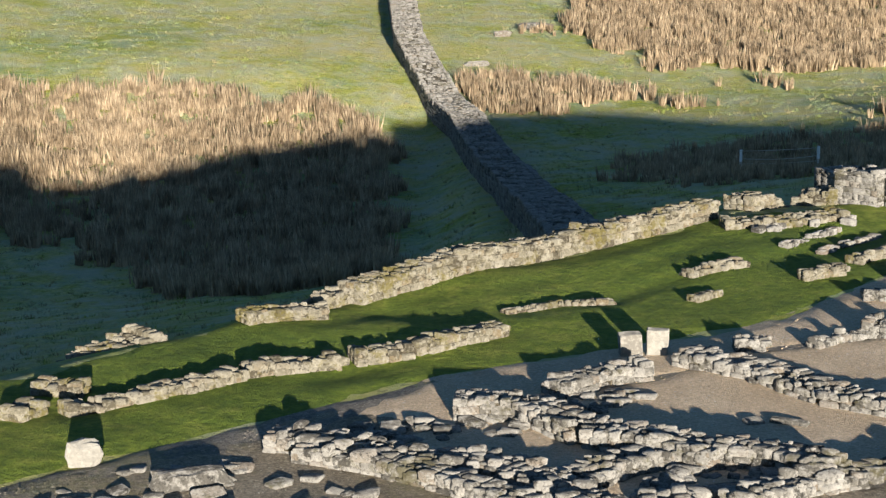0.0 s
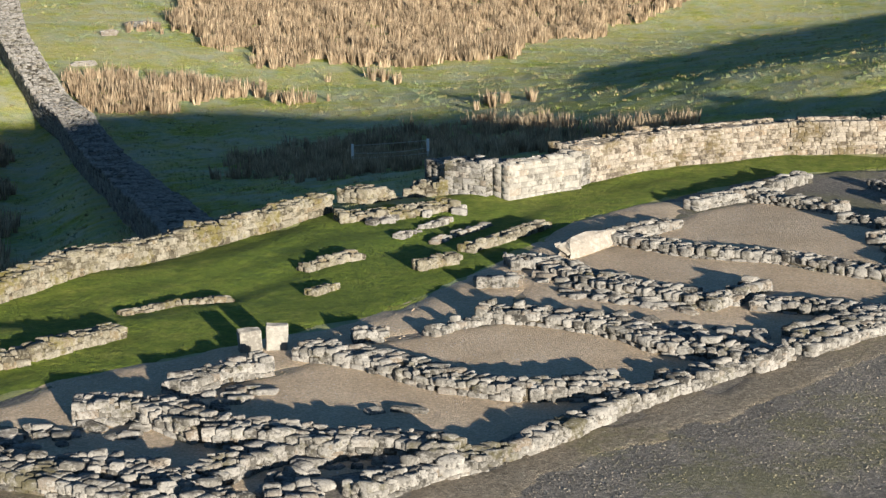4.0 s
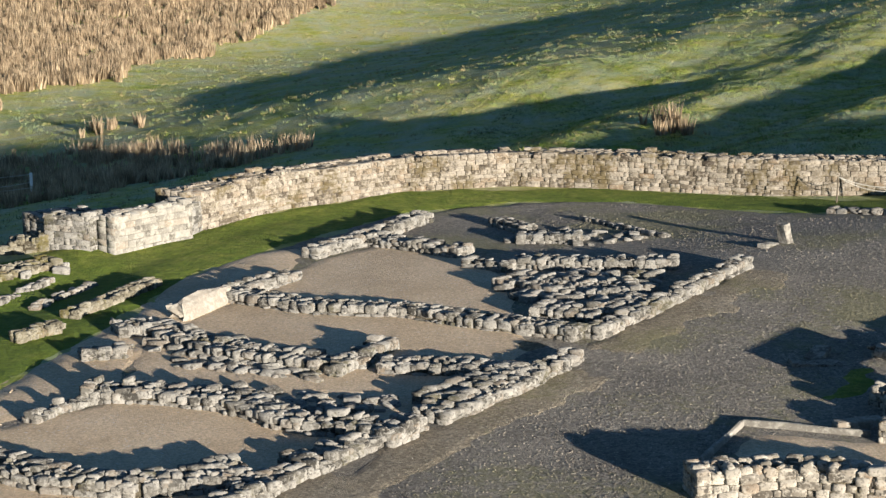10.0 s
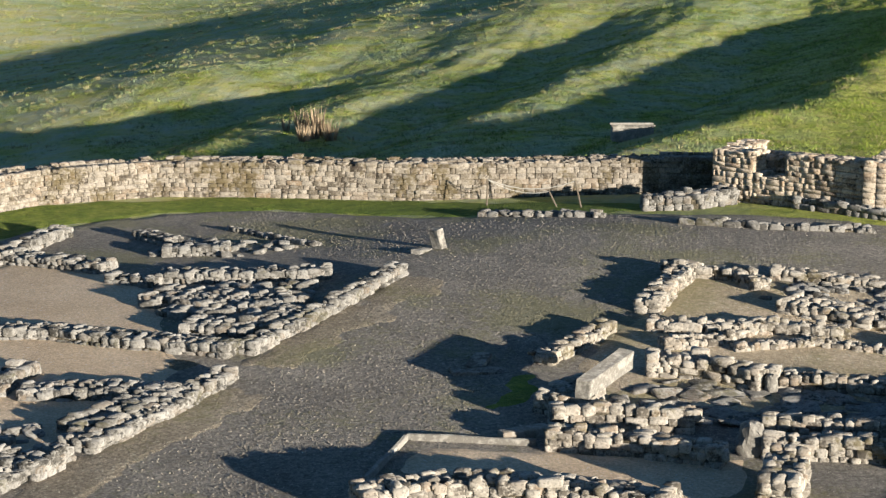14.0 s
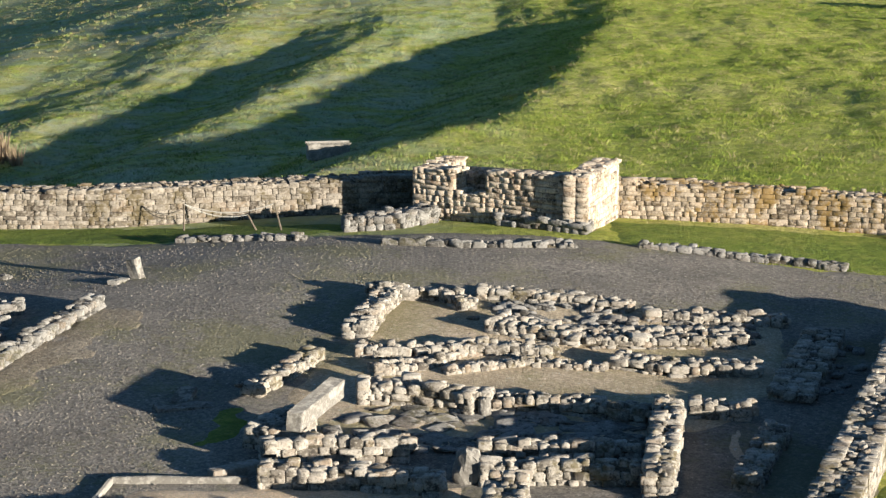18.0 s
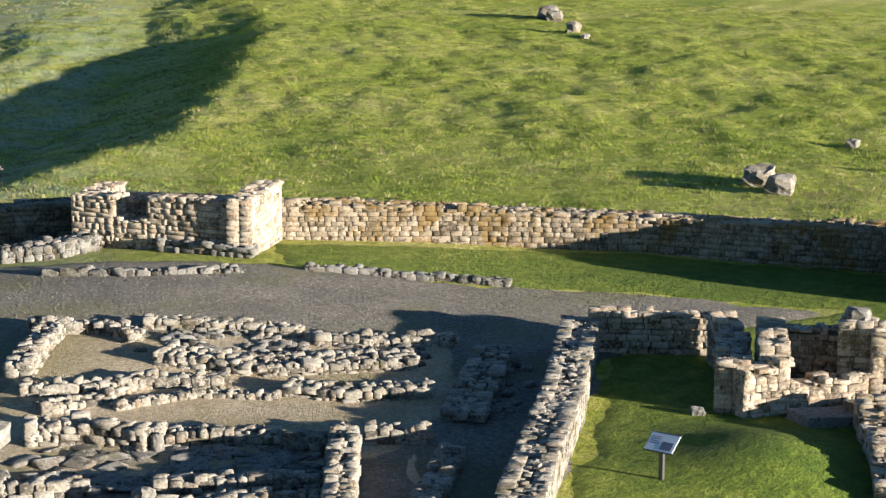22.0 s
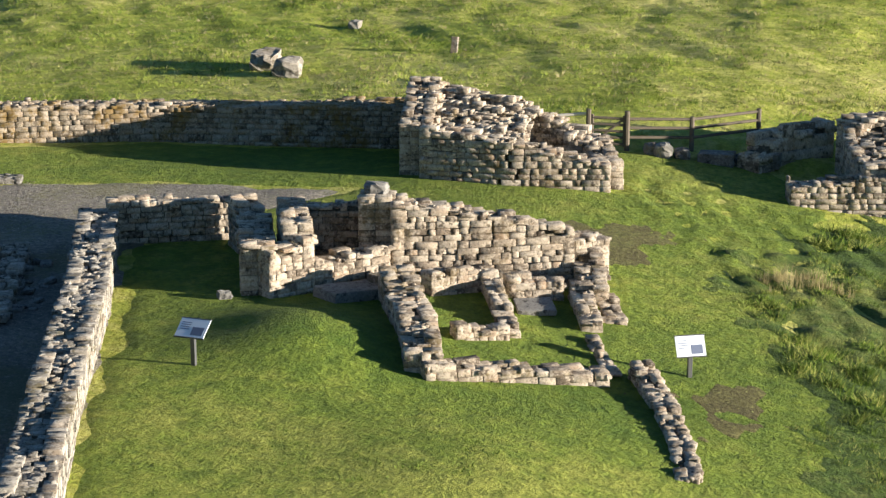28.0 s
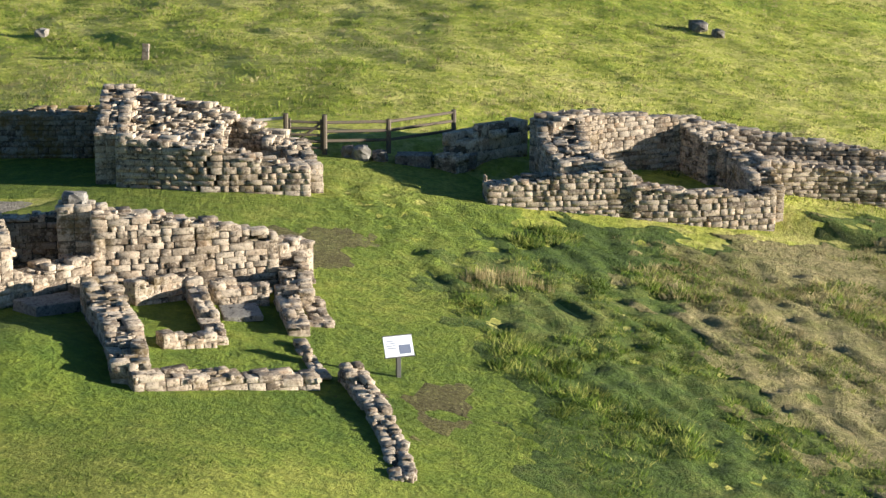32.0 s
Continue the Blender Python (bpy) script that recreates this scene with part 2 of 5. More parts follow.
WOOD = plain("weathered_timber", (0.11, 0.09, 0.065), 0.85, 0, 0.45, 9)
WOOD_PALE = plain("bleached_timber", (0.55, 0.5, 0.42), 0.8, 0, 0.2, 9)
# white that stands in for low sun on the fence post tops
SUNLIT_WHITE = plain("sunlit_post_white", (0.8, 0.8, 0.78), 0.5, 0, 0.05)
PANEL = plain("board_face", (0.6, 0.64, 0.69), 0.35, 0, 0.12, 5)
INK = plain("dark_print", (0.12, 0.14, 0.2), 0.4, 0, 0.3, 20)
METAL = plain("dark_steel", (0.12, 0.12, 0.12), 0.5, 0.7, 0.2)
ROPE = plain("pale_rope", (0.5, 0.47, 0.4), 0.9, 0, 0.2)


# ---- the lie of the land ----
FORT_LINE = ((-90, -38.5), (-2.6, 50.0), (8.4, 60.6), (12.5, 62.6), (18.2, 64.0), (21.0, 65.4), (25.6, 66.8), (29.6, 66.3), (32.4, 64.8),
             (36.9, 60.6), (41.8, 57.9), (45.8, 54.9), (48.8, 50.4), (55.9, 40.6), (58.4, 32.8), (61.4, 25), (62.2, 16), (61, 9), (54, -14), (24, -100))
FALL = ((-400, 2.0), (-120, 0.6), (-60, 0.3), (-36, 0.0), (-31, -0.05), (-22, -2.7), (-16, -2.3), (-13, -2.4), (-6, -4.3), (0, -4.2), (3, -4.6), (12, -7.2),
        (20, -8.0), (26, -8.6), (36, -10.2), (48, -12.0), (60, -13.0), (72, -13.0), (86, -12.0), (105, -10.0), (150, -6.5), (400, 6.0), (2500, 40.0))

MOUNDS = ((57.5, 75.5, 1.0, 6), (66, 110, 0.4, 6.0), (55, 100, 0.4, 5))


def wave(x, y):
    return (np.sin(0.11 * x + 0.07 * y) + np.sin(-0.052 * x + 0.13 * y + 1.3) + np.sin(0.21 * x - 0.16 * y + 4.0) * 0.6 + np.sin(0.043 * x + 0.021 * y + 2.2)) / 3.6


def fine_wave(x, y):
    return (np.sin(0.9 * x + 0.5 * y + 2 * np.sin(0.31 * y)) + np.sin(-0.6 * x + 1.1 * y + 2 * np.sin(0.27 * x)) + np.sin(1.7 * x - 1.2 * y + 1.0) * 0.5) / 2.5


def outside(x, y):
    """Metres outside the inner face of the fort wall; negative within."""
    best, sign = np.full(np.shape(x), 1e9), np.ones(np.shape(x))
    for (ax, ay), (bx, by) in zip(FORT_LINE, FORT_LINE[1:]):
        dx, dy = bx - ax, by - ay
        u = np.clip(((x - ax) * dx + (y - ay) * dy) / (dx * dx + dy * dy), 0, 1)
        d = np.hypot(x - ax - u * dx, y - ay - u * dy)
        s = np.where(dx * (y - ay) - dy * (x - ax) > 0, 1.0, -1.0)
        near = d < best - 1e-9
        best, sign = np.where(near, d, best), np.where(near, s, sign)
    return best * sign


def step(v):
    v = np.clip(v, 0, 1)
    return v * v * (3 - 2 * v)


def land(x, y):
    x, y = np.asarray(x, float), np.asarray(y, float)
    inner = 0.8 * np.exp(-((x - 38) ** 2 / 225 + (y - 48) ** 2 / 81)) + 0.02 * fine_wave(x * 0.6, y * 0.6)
    inner = inner + 0.35 * np.exp(-((x - 33.5) ** 2 / 16 + (y - 20.5) ** 2 / 9)) - 0.1 * step((y - 46) / 4) * step((12 - x) / 6)
    south = -0.14 * np.clip(np.logaddexp(0, (27.0 - y) * 0.9) / 0.9, 0, 26)
    q = 0.7071 * (y - x) - 36.3
    p = 0.7071 * (x + y)
    q = q + 0.12 * np.clip(p - 94, 0, 60) - 0.5 * np.clip(94 - p, 0, 16) * step((25 - q) / 25)
    far = step((np.hypot(x - 25, y - 40) - 25) / 40)
    outer = np.interp(q + 0.8 * far * wave(x, y), [a for a, _ in FALL], [b for _, b in FALL])
    outer = outer * (1 - 0.6 * step((p - 128) / 50) * step((25 - q) / 30))
    outer = outer + far * (0.16 * wave(x * 1.9 + 9, y * 1.9) + 0.1 * fine_wave(x * 0.5, y * 0.5) + 0.08 * fine_wave(x * 1.3 + 2, y * 1.6) + 0.045 * fine_wave(x * 2.4, y * 2.9 + 1))
    outer = outer + 2.6 * step((p - 116) / 30) * step((q - 2) / 18) * np.maximum(step((90 - q) / 62), step((p - 190) / 45))
    for mx, my, rise, wide in MOUNDS:
        outer = outer + rise * np.exp(-((x - mx) ** 2 + (y - my) ** 2) / wide ** 2)
    outer = outer - 1.6 * step((3.0 - x) / 5) * step((y - 88) / 25) * step((185 - y) / 25)
    # unseen hill left of the view, added to shade the low ground beyond
    west_shade_hill = (4.4 + 0.2 * np.clip(-22 - x, 0, 25)) * step((-9.0 - x) / 3) * np.exp(-(y - 20) ** 2 / 130)
    rank = step(((x - 32) * 0.62 - (y - 8) * 0.78) / 2.0) * step((58.8 - x) / 1.5)
    lumps = 0.55 + 0.55 * fine_wave(x * 2.7, y * 3.3) * fine_wave(x * 1.3 + 4, y * 1.7) + 0.5 * fine_wave(x * 4.4 + 2, y * 5.3)
    bank = step((y - 42.8 - 0.95 * x) / 2.5) * step((26 - x) / 6)
    inner = inner + 0.09 * bank * fine_wave(x * 0.9 + 1, y * 0.9) + 0.04 * bank * fine_wave(x * 2.1, y * 2.1)
    inner = inner + 0.15 * rank * (lumps - 0.5) + 0.45 * np.exp(-((x - 38.6) ** 2 + (y - 26.4) ** 2) / 4.0)
    return west_shade_hill + inner + (outer - inner) * step((outside(x, y) - 0.25) / 1.0) + south * step((x + 15) / 20)


LATTICE = land(*np.meshgrid(np.arange(-30, 72, 0.2), np.arange(-6, 76, 0.2))).tolist()


def ground_at(x, y):
    u, v = (x + 30) * 5, (y + 6) * 5
    i, j = int(u), int(v)
    if not (0 <= i < 508 and 0 <= j < 408):
        return float(land(x, y))
    u, v, a, b = u - i, v - j, LATTICE[j], LATTICE[j + 1]
    return (a[i] * (1 - u) + a[i + 1] * u) * (1 - v) + (b[i] * (1 - u) + b[i + 1] * u) * v


# ---- mesh helpers ----
def mesh_of(name, verts, faces, mat, smooth=False):
    me = bpy.data.meshes.new(name)
    verts, faces = np.asarray(verts, np.float32), np.asarray(faces, np.int32)
    n, k = faces.shape
    me.vertices.add(len(verts))
    me.vertices.foreach_set("co", verts.ravel())
    me.loops.add(n * k)
    me.loops.foreach_set("vertex_index", faces.ravel())
    me.polygons.add(n)
    me.polygons.foreach_set("loop_start", np.arange(0, n * k, k, dtype=np.int32))
    if smooth:
        me.polygons.foreach_set("use_smooth", np.ones(n, bool))
    me.materials.append(mat)
    me.update(calc_edges=True)
    return me


def part(name, bm, mat, parent, label="", smooth=False):
    me = bpy.data.meshes.new(name)
    bm.to_mesh(me)
    bm.free()
    me.materials.append(mat)
    if smooth:
        me.polygons.foreach_set("use_smooth", np.ones(len(me.polygons), bool))
    ob = new(name, me)
    ob.parent = parent
    if parent is not None and parent.data is None:
        ob.matrix_parent_inverse = Matrix.Translation(-parent.location)
    return tagged(ob, label)


def box_bm(size, m=None, bevel=0.01, jitter=0.0, cuts=0, seed=0):
    bm = bmesh.new()
    bmesh.ops.create_cube(bm, size=1)
    for v in bm.verts:
        v.co = Vector([v.co[i] * size[i] for i in range(3)])
    if cuts:
        bmesh.ops.subdivide_edges(bm, edges=bm.edges[:], cuts=cuts, use_grid_fill=True)
    if bevel and not cuts:
        bmesh.ops.bevel(bm, geom=bm.edges[:], offset=bevel, segments=1, affect="EDGES")
    if jitter:
        r = random.Random(seed)
        for v in bm.verts:
            v.co += Vector([r.uniform(-jitter, jitter) for _ in range(3)])
    if m is not None:
        bm.transform(m)
    return bm


def rod_bm(a, b, r, sides=8, r2=None):
    bm = bmesh.new()
    a, b = Vector(a), Vector(b)
    bmesh.ops.create_cone(bm, cap_ends=True, segments=sides, radius1=r, radius2=r if r2 is None else r2, depth=(b - a).length)
    bm.transform(Matrix.Translation((a + b) / 2) @ (b - a).to_track_quat("Z", "Y").to_matrix().to_4x4())
    return bm


def hewn_block(seed, square=False):
    """A block within -0.5..0.5 with flat faces and chipped edges: 24 corners, 44 triangles."""
    r = np.random.default_rng(seed)
    corners = [(i, j, k) for i in (-1, 1) for j in (-1, 1) for k in (-1, 1)]
    verts, index = [], {}
    for c in corners:
        for axis in range(3):
            chip = r.uniform(0.02, 0.08, 3) if square else r.uniform(0.14, 0.36, 3)
            v = [c[n] * (1.0 - chip[n]) for n in range(3)]
            v[axis] = c[axis] * (1.0 if square else r.uniform(0.93, 1.03))
            index[c, axis] = len(verts)
            verts.append(v)
    faces = []

    def turned(loop):
        pts = np.array([verts[n] for n in loop])
        out = np.dot(np.cross(pts[1] - pts[0], pts[2] - pts[0]), pts.mean(0)) > 0
        return loop if out else loop[::-1]

    def face(loop):
        loop = turned(loop)
        faces.extend([loop[0], loop[n], loop[n + 1]] for n in range(1, len(loop) - 1))

    for axis in range(3):
        u, v = (axis + 1) % 3, (axis + 2) % 3
        for s in (-1, 1):
            loop = []
            for a, b in ((-1, -1), (1, -1), (1, 1), (-1, 1)):
                c = [0, 0, 0]
                c[axis], c[u], c[v] = s, a, b
                loop.append(index[tuple(c), axis])
            face(loop)
            for t in (-1, 1):
                lo, hi = [0, 0, 0], [0, 0, 0]
                lo[u], lo[v], lo[axis] = s, t, -1
                hi[u], hi[v], hi[axis] = s, t, 1
                face([index[tuple(lo), u], index[tuple(hi), u], index[tuple(hi), v], index[tuple(lo), v]])
    for c in corners:
        face([index[c, 0], index[c, 1], index[c, 2]])
    return np.array(verts) * 0.5, np.array(faces)


BLOCKS = [hewn_block(s) for s in range(8)] + [hewn_block(20 + s, True) for s in range(8)]
BLOCK_MESHES = {}


def block_mesh(n, mat):
    if (n, mat.name) not in BLOCK_MESHES:
        BLOCK_MESHES[n, mat.name] = mesh_of("stone", *BLOCKS[n], mat)
    return BLOCK_MESHES[n, mat.name]


def lay_stones(stones, mat, parent, cap, rest_label="bedded stones of the same wall", square=False):
    """Stones: rows of place, turn, two tilts and three sizes. The first ones become parts, the rest one mesh."""
    for n, (x, y, z, turn, ta, tb, lx, ly, lz) in enumerate(stones[:cap]):
        ob = new("stone", block_mesh(n % 8 + 8 * square, mat))
        ob.matrix_basis = Matrix.LocRotScale((x, y, z), Euler((ta, tb, turn)), (lx, ly, lz))
        ob.parent = parent
    rest = np.array(stones[cap:])
    if len(rest):
        vs, fs, count = [], [], 0
        for n in range(8):
            s = rest[n::8]
            if not len(s):
                continue
            t, f = BLOCKS[n + 8 * square]
            p = t[None] * s[:, None, 6:9]
            ct, st = np.cos(s[:, 3])[:, None], np.sin(s[:, 3])[:, None]
            px, py, pz = p[..., 0], p[..., 1], p[..., 2]
            py, pz = py - pz * s[:, 4:5], pz + py * s[:, 4:5]
            px, pz = px + pz * s[:, 5:6], pz - px * s[:, 5:6]
            p = np.stack([px * ct - py * st, px * st + py * ct, pz], -1) + s[:, None, :3]
            vs.append(p.reshape(-1, 3))
            fs.append((f[None] + len(t) * np.arange(len(s))[:, None, None] + count).reshape(-1, 3))
            count += len(t) * len(s)
        ob = new("bedded_rubble", mesh_of("bedded_rubble", np.concatenate(vs), np.concatenate(fs), mat))
        ob.parent = parent
        tagged(ob, rest_label, kind="stuff")


def along(points, d):
    """Place, direction and height at d metres along a line of (x, y, height)."""
    for a, b in zip(points, points[1:]):
        n = math.hypot(b[0] - a[0], b[1] - a[1])
        if d <= n or b is points[-1]:
            u = min(max(d / n, 0), 1)
            return a[0] + (b[0] - a[0]) * u, a[1] + (b[1] - a[1]) * u, math.atan2(b[1] - a[1], b[0] - a[0]), a[2] + (b[2] - a[2]) * u
        d -= n


def length_of(points):
    return sum(math.hypot(b[0] - a[0], b[1] - a[1]) for a, b in zip(points, points[1:]))


def stone_wall(name, points, width, mat, label="", category="wall", group="", kind="", parent=None, long=0.36, course=0.2, rough=0.05,
               cap=60, floor=None, shift=0.0, ragged=0.12, seed=0, first_side=-1, height=None, square=False):
    """A dry wall along points (x, y[, height above the ground]): an earth core, faced and topped with single stones.
    shift moves the line sideways (to the left of its direction)."""
    r = random.Random(seed * 7919 + int(1000 * (points[0][0] + 3 * points[0][1])))
    points = [(p[0], p[1], p[2] if len(p) > 2 else height) for p in points]
    total = length_of(points)
    base = (lambda x, y: floor) if floor is not None else ground_at
    # core
    n = max(2, int(total / 0.8) + 1)
    verts, faces = [], []
    for i in range(n):
        x, y, a, h = along(points, total * i / (n - 1))
        inset = 0.13 if square else 0.1
        e = (0.1 if i == 0 else -0.1 if i == n - 1 else 0)
        x, y = x + math.cos(a) * e, y + math.sin(a) * e
        g = base(x, y)
        for side in (-1, 1):
            o = shift + side * (width / 2 - inset)
            px, py = x - math.sin(a) * o, y + math.cos(a) * o
            verts += [(px, py, min(g, base(px, py)) - 0.3), (px, py, g + h - 0.05)]
        if i:
            k = 4 * i
            faces += [(k - 4, k - 3, k + 1, k), (k - 3, k - 1, k + 3, k + 1), (k - 1, k - 2, k + 2, k + 3)]
    faces += [(0, 2, 3, 1), (4 * n - 4, 4 * n - 3, 4 * n - 1, 4 * n - 2)]
    core = new(name, mesh_of(name, verts, faces, EARTH))
    if parent is not None:
        core.parent = parent
        core.matrix_parent_inverse = Matrix.Translation(-parent.location)
        tagged(core, label)
    else:
        tagged(core, label, category, group, kind)
    # facing, both sides, course by course; dressed courses lie level, rubble follows the ground
    stones = []
    bed = min(base(*along(points, total * k / 8)[:2]) for k in range(9)) if square else None
    for side in (first_side, -first_side):
        depth = min(0.34, width * 0.48)
        row, low = 0, 0.0
        x0, y0, a0, h0 = along(points, total / 2)
        deepest = max(0.0, max(base(*along(points, total * k / 6)[:2]) - base(along(points, total * k / 6)[0] - math.sin(along(points, total * k / 6)[2]) * (shift + side * width / 2),
                      along(points, total * k / 6)[1] + math.cos(along(points, total * k / 6)[2]) * (shift + side * width / 2)) for k in range(7)))
        low = -deepest
        top = max(p[2] for p in points) + ragged + (0 if bed is None else max(base(*along(points, total * k / 8)[:2]) for k in range(9)) - bed)
        while low < top - 0.04:
            tall = course * r.uniform(0.75, 1.25)
            d = -r.uniform(0, long)
            while d < total:
                full = long * (r.uniform(0.5, 1.0) if r.random() < 0.55 else r.uniform(1.0, 1.75))
                lo, hi = max(d, 0.0), min(d + full, total)
                d, lx, mid = d + full, hi - lo, (lo + hi) / 2
                if lx < 0.07:
                    continue
                x, y, a, h = along(points, mid)
                g = base(x, y)
                o = shift + side * (width / 2 - depth / 2 + r.uniform(-0.5, 0.5) * rough)
                px, py = x - math.sin(a) * o, y + math.cos(a) * o
                foot = g if bed is None else bed
                if foot + low + tall * 0.55 < g + h + r.uniform(-ragged, ragged) * 0.6 and foot + low + tall > base(px, py) - 0.05:
                    stones.append((px, py, foot + low + tall / 2 + r.uniform(-0.3, 0.3) * rough, a + r.uniform(-0.6, 0.6) * rough, r.uniform(-1, 1) * rough,
                                   r.uniform(-1, 1) * rough, lx - 0.022 if square else lx, depth * (1.0 if square else r.uniform(0.9, 1.15)), tall - 0.018 if square else tall))
            low += tall
    # ends
    for end, s in ((0.0, 1), (total, -1)):
        x, y, a, h = along(points, end)
        low = 0.0
        while low < h - 0.05:
            tall = course * r.uniform(0.85, 1.15)
            across = max(1, round(width / long))
            for k in range(across):
                o = shift + (k + 0.5 - across / 2) * width / across
                px, py = x - math.sin(a) * o + math.cos(a) * s * 0.14, y + math.cos(a) * o + math.sin(a) * s * 0.14
                stones.append((px, py, base(x, y) + low + tall / 2, a + math.pi / 2, r.uniform(-1, 1) * rough, r.uniform(-1, 1) * rough, width / across - 0.015, 0.3, tall - 0.014))
            low += tall
    # the broken top
    d = 0.0
    tops, chips = [], []
    while d < total:
        lx = long * r.uniform(0.6, 1.2)
        x, y, a, h = along(points, min(d + lx / 2, total))
        across = max(1, round(width / (long * r.uniform(0.7, 1.15))))
        for k in range(across):
            if r.random() < 0.1:
                continue
            o = shift + (k + 0.5 + r.uniform(-0.2, 0.2) - across / 2) * width / across
            px, py = x - math.sin(a) * o, y + math.cos(a) * o
            tall = course * (r.uniform(0.4, 0.65) if square else r.uniform(0.7, 1.3))
            tops.append((px, py, base(x, y) + h - tall * (0.7 if square else 0.42) + r.uniform(-0.3, 0.4) * ragged, a + r.uniform(-0.35, 0.35) * (0.3 if square else 1.0), r.uniform(-1, 1) * rough,
                         r.uniform(-1, 1) * rough, lx * r.uniform(0.8, 1.1), width / across * r.uniform(0.8, 1.1), tall))
        # small packing stones between the large ones
        for k in range(int(lx * width * (14 if width < 2 else 0))):
            o, e, s = shift + r.uniform(-0.47, 0.47) * width, r.uniform(-0.5, 0.5) * lx, r.uniform(0.07, 0.17)
            chips.append((x - math.sin(a) * o + math.cos(a) * e, y + math.cos(a) * o + math.sin(a) * e, base(x, y) + h + r.uniform(-0.04, 0.02) - (0.03 if square else 0.0), r.uniform(0, 3.1), r.uniform(-0.3, 0.3), r.uniform(-0.3, 0.3), s, s * r.uniform(0.6, 1), s * 0.6))
        d += lx
    third = max(1, cap // 3)
    ordered = tops[:third] + stones[:max(0, cap - third)] + tops[third:] + stones[max(0, cap - third):] + chips
    lay_stones(ordered, mat, core, cap, square=square)
    return core


def boulder(name, x, y, size, mat, label, category="stone", group="", turn=0.0, seed=1, sink=0.12, tilt=(0, 0), parent=None, floor=None):
    bm = bmesh.new()
    bmesh.ops.create_cube(bm, size=1)
    bmesh.ops.subdivide_edges(bm, edges=bm.edges[:], cuts=3, use_grid_fill=True)
    for v in bm.verts:
        c = v.co.copy()
        soft = c.normalized() * 0.6
        c = c.lerp(soft, 0.55)
        c += Vector(noise.noise_vector(c * 2.1 + Vector((seed * 7.1, seed, 0)))) * 0.17
        c += Vector(noise.noise_vector(c * 5.5 + Vector((0, seed * 3.7, 0)))) * 0.06
        v.co = Vector([c[i] * size[i] for i in range(3)])
    g = ground_at(x, y) if floor is None else floor
    ob = part(name, bm, mat, parent)
    ob.matrix_basis = Matrix.LocRotScale((x, y, g + size[2] * (0.5 - sink)), Euler((radians(tilt[0]), radians(tilt[1]), radians(turn))), None)
    return tagged(ob, label, category, group) if parent is None else tagged(ob, label)


def slab(name, x, y, z, size, mat, label="", category="", turn=0.0, tilt=(0, 0), seed=0, parent=None, group=""):
    bm = box_bm(size, None, 0.02)
    bmesh.ops.subdivide_edges(bm, edges=[e for e in bm.edges if e.calc_length() > 0.25], cuts=2, use_grid_fill=True)
    for v in bm.verts:
        v.co += Vector(noise.noise_vector(v.co * 3 + Vector((seed * 3.3, 0, 0)))) * 0.03
    ob = part(name, bm, mat, parent)
    ob.matrix_basis = Matrix.LocRotScale((x, y, z), Euler((radians(tilt[0]), radians(tilt[1]), radians(turn))), None)
    return tagged(ob, label, category, group) if parent is None else tagged(ob, label)


def empty(name, x, y, z, label, category, group=""):
    ob = new(name)
    ob.location = (x, y, z)
    return tagged(ob, label, category, group)


# ---- ground: one sheet to the horizon ----
def graded(fine_lo, fine_hi, step_size, far):
    mid = np.arange(fine_lo, fine_hi + 1e-6, step_size)
    out, d, s = [], 0.0, step_size
    while d < far:
        s *= 1.07
        d += s
        out.append(d)
    out = np.array(out)
    return np.concatenate([fine_lo - out[::-1], mid, fine_hi + out])


gx, gy = graded(-24, 112, 0.5, 2200), graded(6, 125, 0.5, 2200)
XX, YY = np.meshgrid(gx, gy)
ZZ = land(XX, YY)
nx, ny = len(gx), len(gy)
idx = np.arange(nx * ny).reshape(ny, nx)
quads = np.stack([idx[:-1, :-1], idx[:-1, 1:], idx[1:, 1:], idx[1:, :-1]], -1).reshape(-1, 4)
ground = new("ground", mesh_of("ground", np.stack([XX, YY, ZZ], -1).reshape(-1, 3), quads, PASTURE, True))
tagged(ground, "rough green and bleached pasture falling away beyond the fort", "grass", kind="structure")


def inside_distance(poly, x, y):
    """Metres inside a closed outline; negative outside."""
    best, odd = np.full(np.shape(x), 1e9), np.zeros(np.shape(x), bool)
    for (ax, ay), (bx, by) in zip(poly, poly[1:] + poly[:1]):
        dx, dy = bx - ax, by - ay
        u = np.clip(((x - ax) * dx + (y - ay) * dy) / (dx * dx + dy * dy), 0, 1)
        best = np.minimum(best, np.hypot(x - ax - u * dx, y - ay - u * dy))
        crosses = (ay > y) != (by > y)
        odd ^= crosses & (x < ax + (y - ay) / (by - ay if by != ay else 1e-9) * dx)
    return np.where(odd, best, -best)


